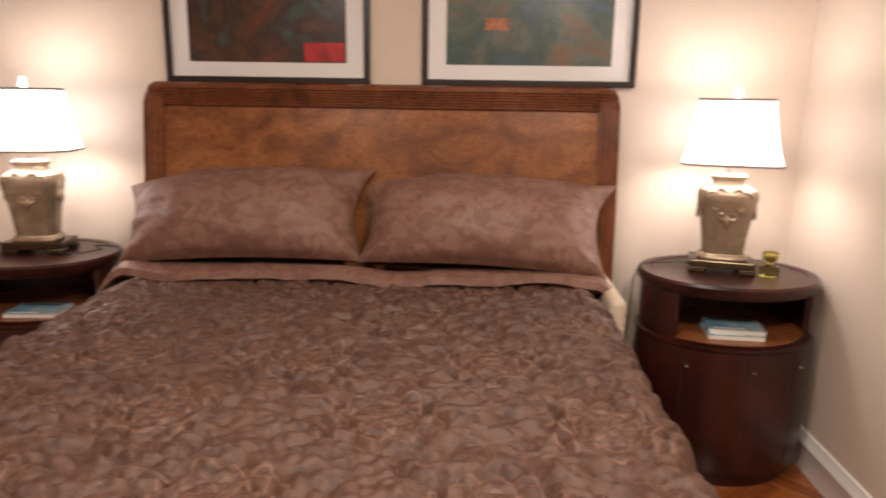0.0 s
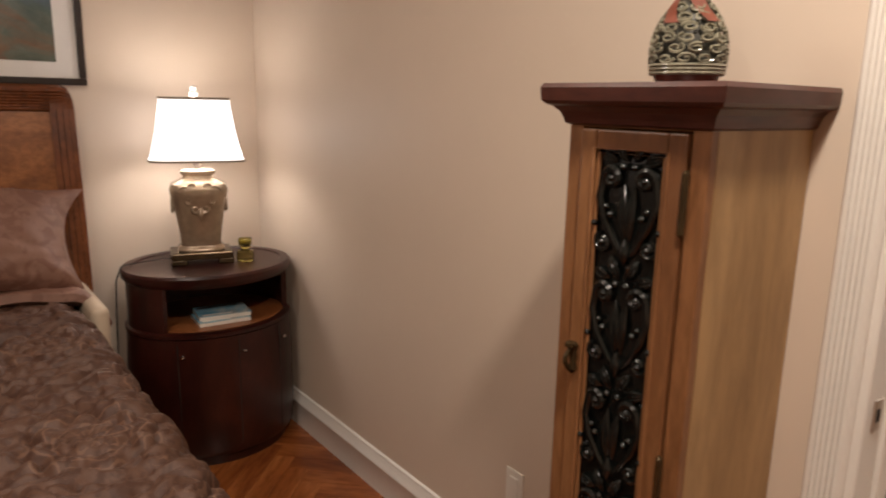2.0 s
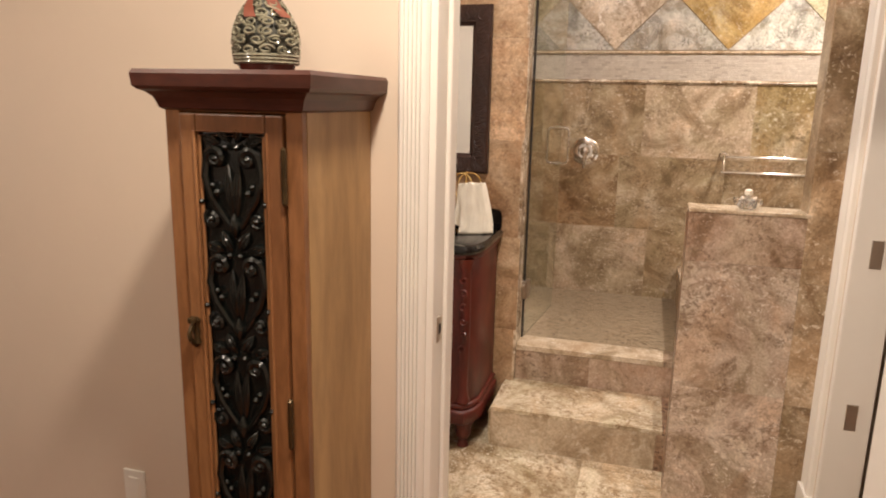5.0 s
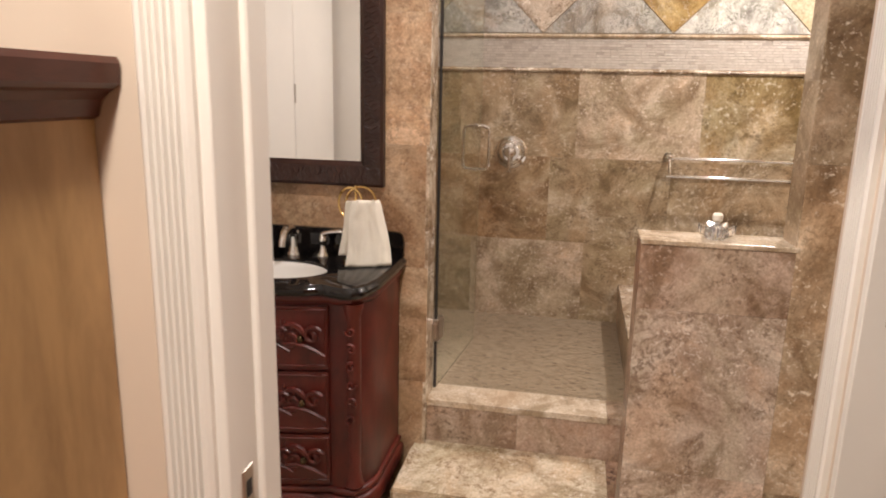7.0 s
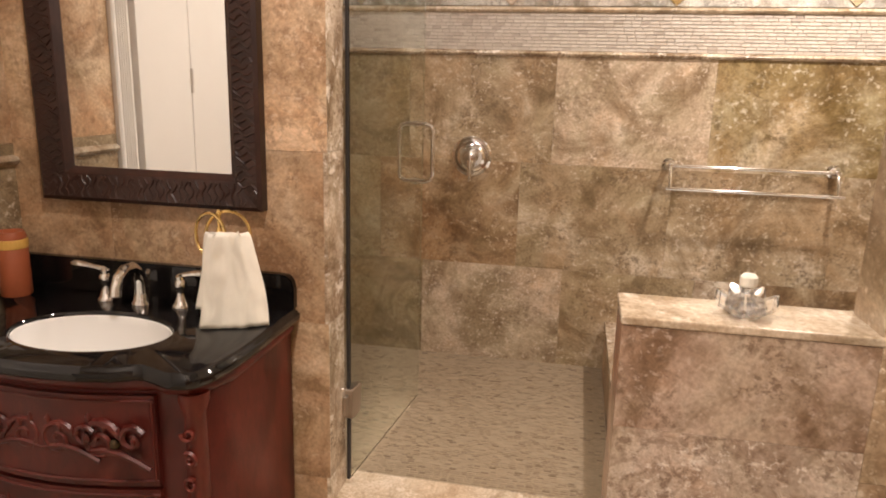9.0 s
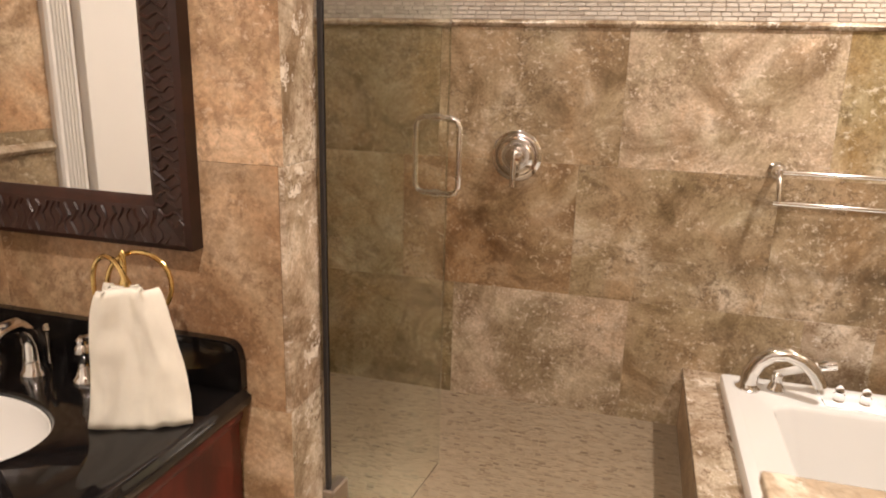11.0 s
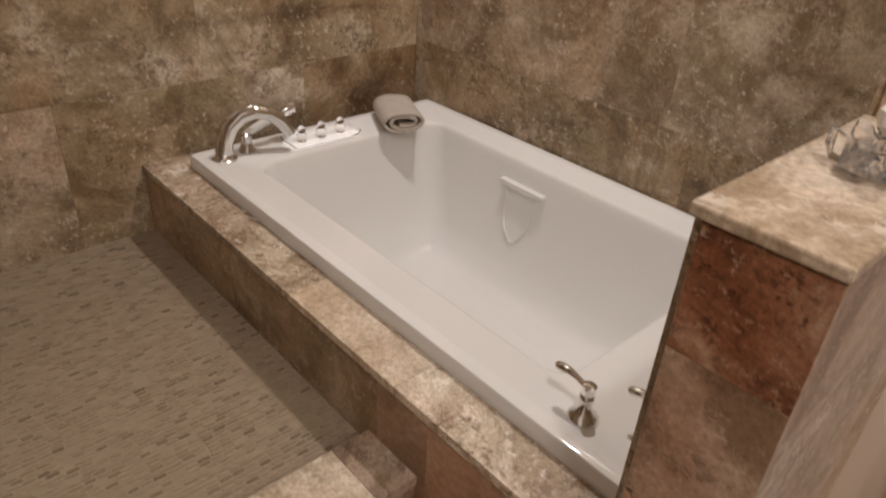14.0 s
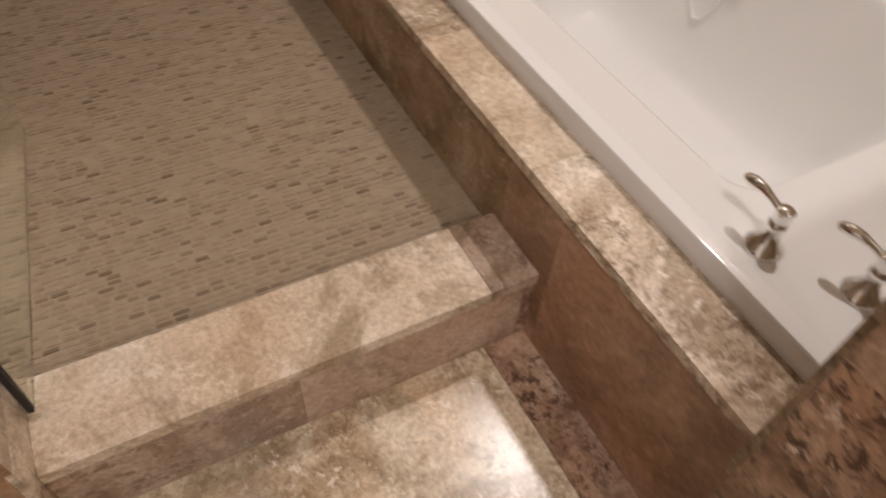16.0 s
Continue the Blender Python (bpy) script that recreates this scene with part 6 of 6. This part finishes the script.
tiles(curb, (2.502, -0.2, 0.338), (1, 0, 0), (0, 1, 0), 0.154, 0.09, 0.4, 0.45, TRAV_HALF, d=0.024, bond=0)
tiles(curb, (2.502, -0.11, 0.338), (1, 0, 0), (0, 1, 0), 0.154, 0.68, 0.4, 0.70, TRAV_CAP, d=0.024, bond=0)
tiles(curb, (2.648, -0.2, 0.30), (0, 1, 0), (0, 0, 1), 0.77, 0.038, 0.4, 0.1, TRAV_FLOOR, d=0.008, bond=0)
tile_run(deck, (XF, -0.212, 0.0), (-1, 0, 0), (0, 0, 1), 0.518, ((0.52, TRAV_BROWN), (0.60, TRAV_BROWN), (0.15, TRAV_RED), (XF - 1.27 - XH1, TRAV_RED)))
tile_run(deck, (XH1, -0.326, 0.518), (1, 0, 0), (0, 1, 0), 0.130, ((0.49, TRAV_DECK), (0.37, TRAV_CAP), (0.45, TRAV_DECK), (XF - XH1 - 1.31, TRAV_DECK)), d=0.020)
tiles(bath_floor, (XB - 0.05, -0.70, -0.004), (1, 0, 0), (0, 1, 0), 2.30 - XB + 0.05, YB + 0.70, 0.45, 0.45, TRAV_FLOOR, bond=0.0, shift=0.15)

# liners and brick mosaic of the band, on the far wall and round the alcove
def liner(name, z, r, a, b_, out):
    prof = [(0.0, -r), (0.010, -r), (0.010 + r * 0.7, -r * 0.6), (0.010 + r, 0.0), (0.010 + r * 0.7, r * 0.6), (0.010, r), (0.0, r)]
    rings = [[Vector(p) + Vector(out) * o + Vector((0, 0, z + dz)) for o, dz in prof] for p in (a, b_)]
    return loft(rings)


for z, r, mat in ((1.639, 0.011, TRAV_DECK), (1.806, 0.011, TRAV_CAP)):
    part("pencil_liner", liner("l", z, r, (XF + 0.006, YB, 0), (XF + 0.006, YC, 0), (-1, 0, 0)), mat, wall_shower, "rounded stone liner", smooth=True)
    part("pencil_liner", liner("l", z, r, (XF, YC - 0.006, 0), (XH1, YC - 0.006, 0), (0, 1, 0)), mat, wall_alcove, smooth=True)


def bricks(rects, o, u, v, d):
    """Small proud bricks as one mesh; rects: (x0, x1, y0, y1, height)."""
    o, u, v = Vector(o), Vector(u), Vector(v)
    n = u.cross(v)
    verts, faces = [], []
    for x0, x1, y0, y1, h in rects:
        k, e = len(verts), 0.0012
        for x, y, z in ((x0, y0, 0), (x1, y0, 0), (x1, y1, 0), (x0, y1, 0), (x0 + e, y0 + e, h), (x1 - e, y0 + e, h), (x1 - e, y1 - e, h), (x0 + e, y1 - e, h)):
            verts.append(o + u * x + v * y + n * z)
        faces += [(k, k + 1, k + 5, k + 4), (k + 1, k + 2, k + 6, k + 5), (k + 2, k + 3, k + 7, k + 6), (k + 3, k, k + 4, k + 7), (k + 4, k + 5, k + 6, k + 7)]
    me = bpy.data.meshes.new("mosaic")
    me.from_pydata(verts, [], faces)
    return me


def courses(width, height, bw, bh, gap, rng, depth, loose=0.5):
    out, y, row = [], 0.0, 0
    while y < height - bh * 0.5:
        x = -rng.random() * bw
        while x < width:
            w_ = bw * rng.uniform(1 - loose, 1 + loose)
            x0, x1 = max(0, x), min(width, x + w_ - gap)
            if x1 - x0 > 0.003:
                out.append((x0, x1, y, min(y + bh - gap, height), depth * rng.uniform(0.75, 1.1)))
            x += w_
        y, row = y + bh, row + 1
    return out


rng = random.Random(3)
part("band_bed", box((XF + 0.002, YC, 1.6500), (XF + 0.0118, YB, 1.7950)), BAND_GROUT, wall_shower, "pale grout bed")
part("band_bed", box((XH1, YC - 0.0118, 1.6500), (XF, YC - 0.002, 1.7950)), BAND_GROUT, wall_alcove, "pale grout bed")
for owner, o, u, width in ((wall_shower, (XF + 0.0025, YB, 1.651), (0, -1, 0), YB - YC), (wall_alcove, (XF, YC - 0.0025, 1.651), (-1, 0, 0), XF - XH1)):
    me = bricks(courses(width, 0.144, 0.036, 0.0131, 0.0016, rng, 0.005, 0.22), o, u, (0, 0, 1), 0.008)
    me.materials.append(BAND_MOSAIC)
    ob = new("band_mosaic", me)
    ob.parent = owner
    tagged(ob, "pale brick mosaic band", kind="stuff")

# diamonds over the band
D = 0.315
cells = []
for j in range(4):
    for i in range(-3, 5):
        cells.append((-0.36 + i * 2 * D + (D if j % 2 == 0 else 0), 1.82 + j * D, i, j))
for cy, cz, i, j in cells:
    poly = [(cy + D, cz), (cy, cz + D), (cy - D, cz), (cy, cz - D)]
    for keep, lim, sgn in ((1, 1.820, 1), (0, YB, -1), (0, YC, 1), (1, TOP, -1)):
        out = []
        for a, b_ in zip(poly, poly[1:] + poly[:1]):
            da, db = sgn * (a[keep] - lim), sgn * (b_[keep] - lim)
            if da >= 0:
                out.append(a)
            if da * db < 0:
                f = da / (da - db)
                out.append((a[0] + (b_[0] - a[0]) * f, a[1] + (b_[1] - a[1]) * f))
        poly = out
        if len(poly) < 3:
            break
    if len(poly) < 3:
        continue
    c = (sum(p[0] for p in poly) / len(poly), sum(p[1] for p in poly) / len(poly))
    g = [(p[0] + (c[0] - p[0]) * 0.012, p[1] + (c[1] - p[1]) * 0.012) for p in poly]
    bm = loft([[(XF + 0.012 - h, y, z) for y, z in g] for h in (0.0, 0.011)])
    mat = MARBLE_GREY if j % 2 == 0 else (MARBLE_YELLOW, TRAV_DECK, MARBLE_GREEN)[i % 3 if i >= 0 else (2 if i == -1 else 1)]
    part("diamond_tile", bm, mat, wall_shower)

# shower floor mosaic: the bricks by the curb are pieces, the rest one sheet
rng = random.Random(8)
rects = courses(YB + 0.2, XF - 2.655, 0.026, 0.0116, 0.0024, rng, 0.006, 0.15)
near = [r for r in rects if r[3] < 0.16 and 0.92 < r[0] < 1.60 and r[1] - r[0] > 0.016]
pieces = set(near[:280])
me = bricks([r for r in rects if r not in pieces], (2.655, YB, 0.3185), (0, -1, 0), (1, 0, 0), 0.007)
me.materials.append(SHOWER_MOSAIC)
sheet = new("floor_mosaic", me)
sheet.parent = pan
tagged(sheet, "beige brick mosaic", kind="stuff")
SHARED = {}
for x0, x1, y0, y1, h in near[:280]:
    w_ = round((x1 - x0) * 500) / 500
    if w_ not in SHARED:
        SHARED[w_] = bricks([(-w_ / 2, w_ / 2, 0, 0.0092, 0.0058)], (0, 0, 0), (0, -1, 0), (1, 0, 0), 0.007)
        SHARED[w_].materials.append(SHOWER_MOSAIC)
    ob = new("brick", SHARED[w_])
    ob.location = (2.655 + y0, YB - (x0 + x1) / 2, 0.3185)
    ob.parent = pan

# hardwood planks: herringbone, on the diagonal
PW, PL, ANG = 0.090, 0.54, radians(45)
along, across = Vector((math.cos(ANG), math.sin(ANG), 0)), Vector((-math.sin(ANG), math.cos(ANG), 0))
rest = []
for k in range(-60, 61):
    for m in range(-8, 9):
        for a, b_, w_, h_, turned in ((k * PW + m * 2 * PL, k * PW, PL, PW, 0), (k * PW + PL + m * 2 * PL, k * PW - PL + PW, PW, PL, 1)):
            c = along * (a + w_ / 2) + across * (b_ + h_ / 2) + Vector((-1.2, 0.8, 0))
            if XW - 0.4 < c.x < XE + 0.4 and YS - 0.4 < c.y < YN + 0.4:
                rest.append((c, turned, c.x > -0.35 and c.y > 1.2))
ROOM = ((0, XW, 1), (0, XB - 0.055, -1), (1, YS, 1), (1, YN - 0.002, -1))


def clipped(poly, limits):
    for axis, lim, sgn in limits:
        out = []
        for a, b_ in zip(poly, poly[1:] + poly[:1]):
            da, db = sgn * (a[axis] - lim), sgn * (b_[axis] - lim)
            if da >= 0:
                out.append(a)
            if da * db < 0:
                out.append(a + (b_ - a) * (da / (da - db)))
        poly = out
        if len(poly) < 3:
            return []
    return poly


def plank_poly(c, turned):
    e, n_ = (across, -along) if turned else (along, across)
    return [c + e * (a * (PL - 0.0012) / 2) + n_ * (b_ * (PW - 0.0012) / 2) for a, b_ in ((-1, -1), (1, -1), (1, 1), (-1, 1))]


verts, faces = [], []
for c, turned, nearby in rest:
    whole = plank_poly(c, turned)
    turn = Matrix.Translation(c + Vector((0, 0, -0.012))) @ Matrix.Rotation(ANG + (0 if turned else -math.pi / 2), 4, "Z")
    poly = clipped(whole, ROOM)
    if not poly:
        continue
    if nearby and len(poly) == 4 and all((p - q).length < 1e-6 for p, q in zip(poly, whole)):
        ob = new("plank", slab_mesh(PW - 0.0012, PL - 0.0012, 0.012, FLOOR_WOOD, 0.0010))
        ob.matrix_world = turn
        ob.parent = floor
    elif nearby:
        back = turn.inverted()
        flat = [back @ (p + Vector((0, 0, -0.012))) for p in poly]
        ob = new("plank", mesh_of("plank", loft([[p + Vector((0, 0, h)) for p in flat] for h in (0.0, 0.012)]), FLOOR_WOOD))
        ob.matrix_world = turn
        ob.parent = floor
    else:
        k = len(verts)
        verts += poly
        faces.append(tuple(range(k, k + len(poly))))
me = bpy.data.meshes.new("far_planks")
me.from_pydata(verts, [], faces)
me.materials.append(FLOOR_WOOD)
far = new("far_planks", me)
far.parent = floor
tagged(far, "cherry planks", kind="stuff")
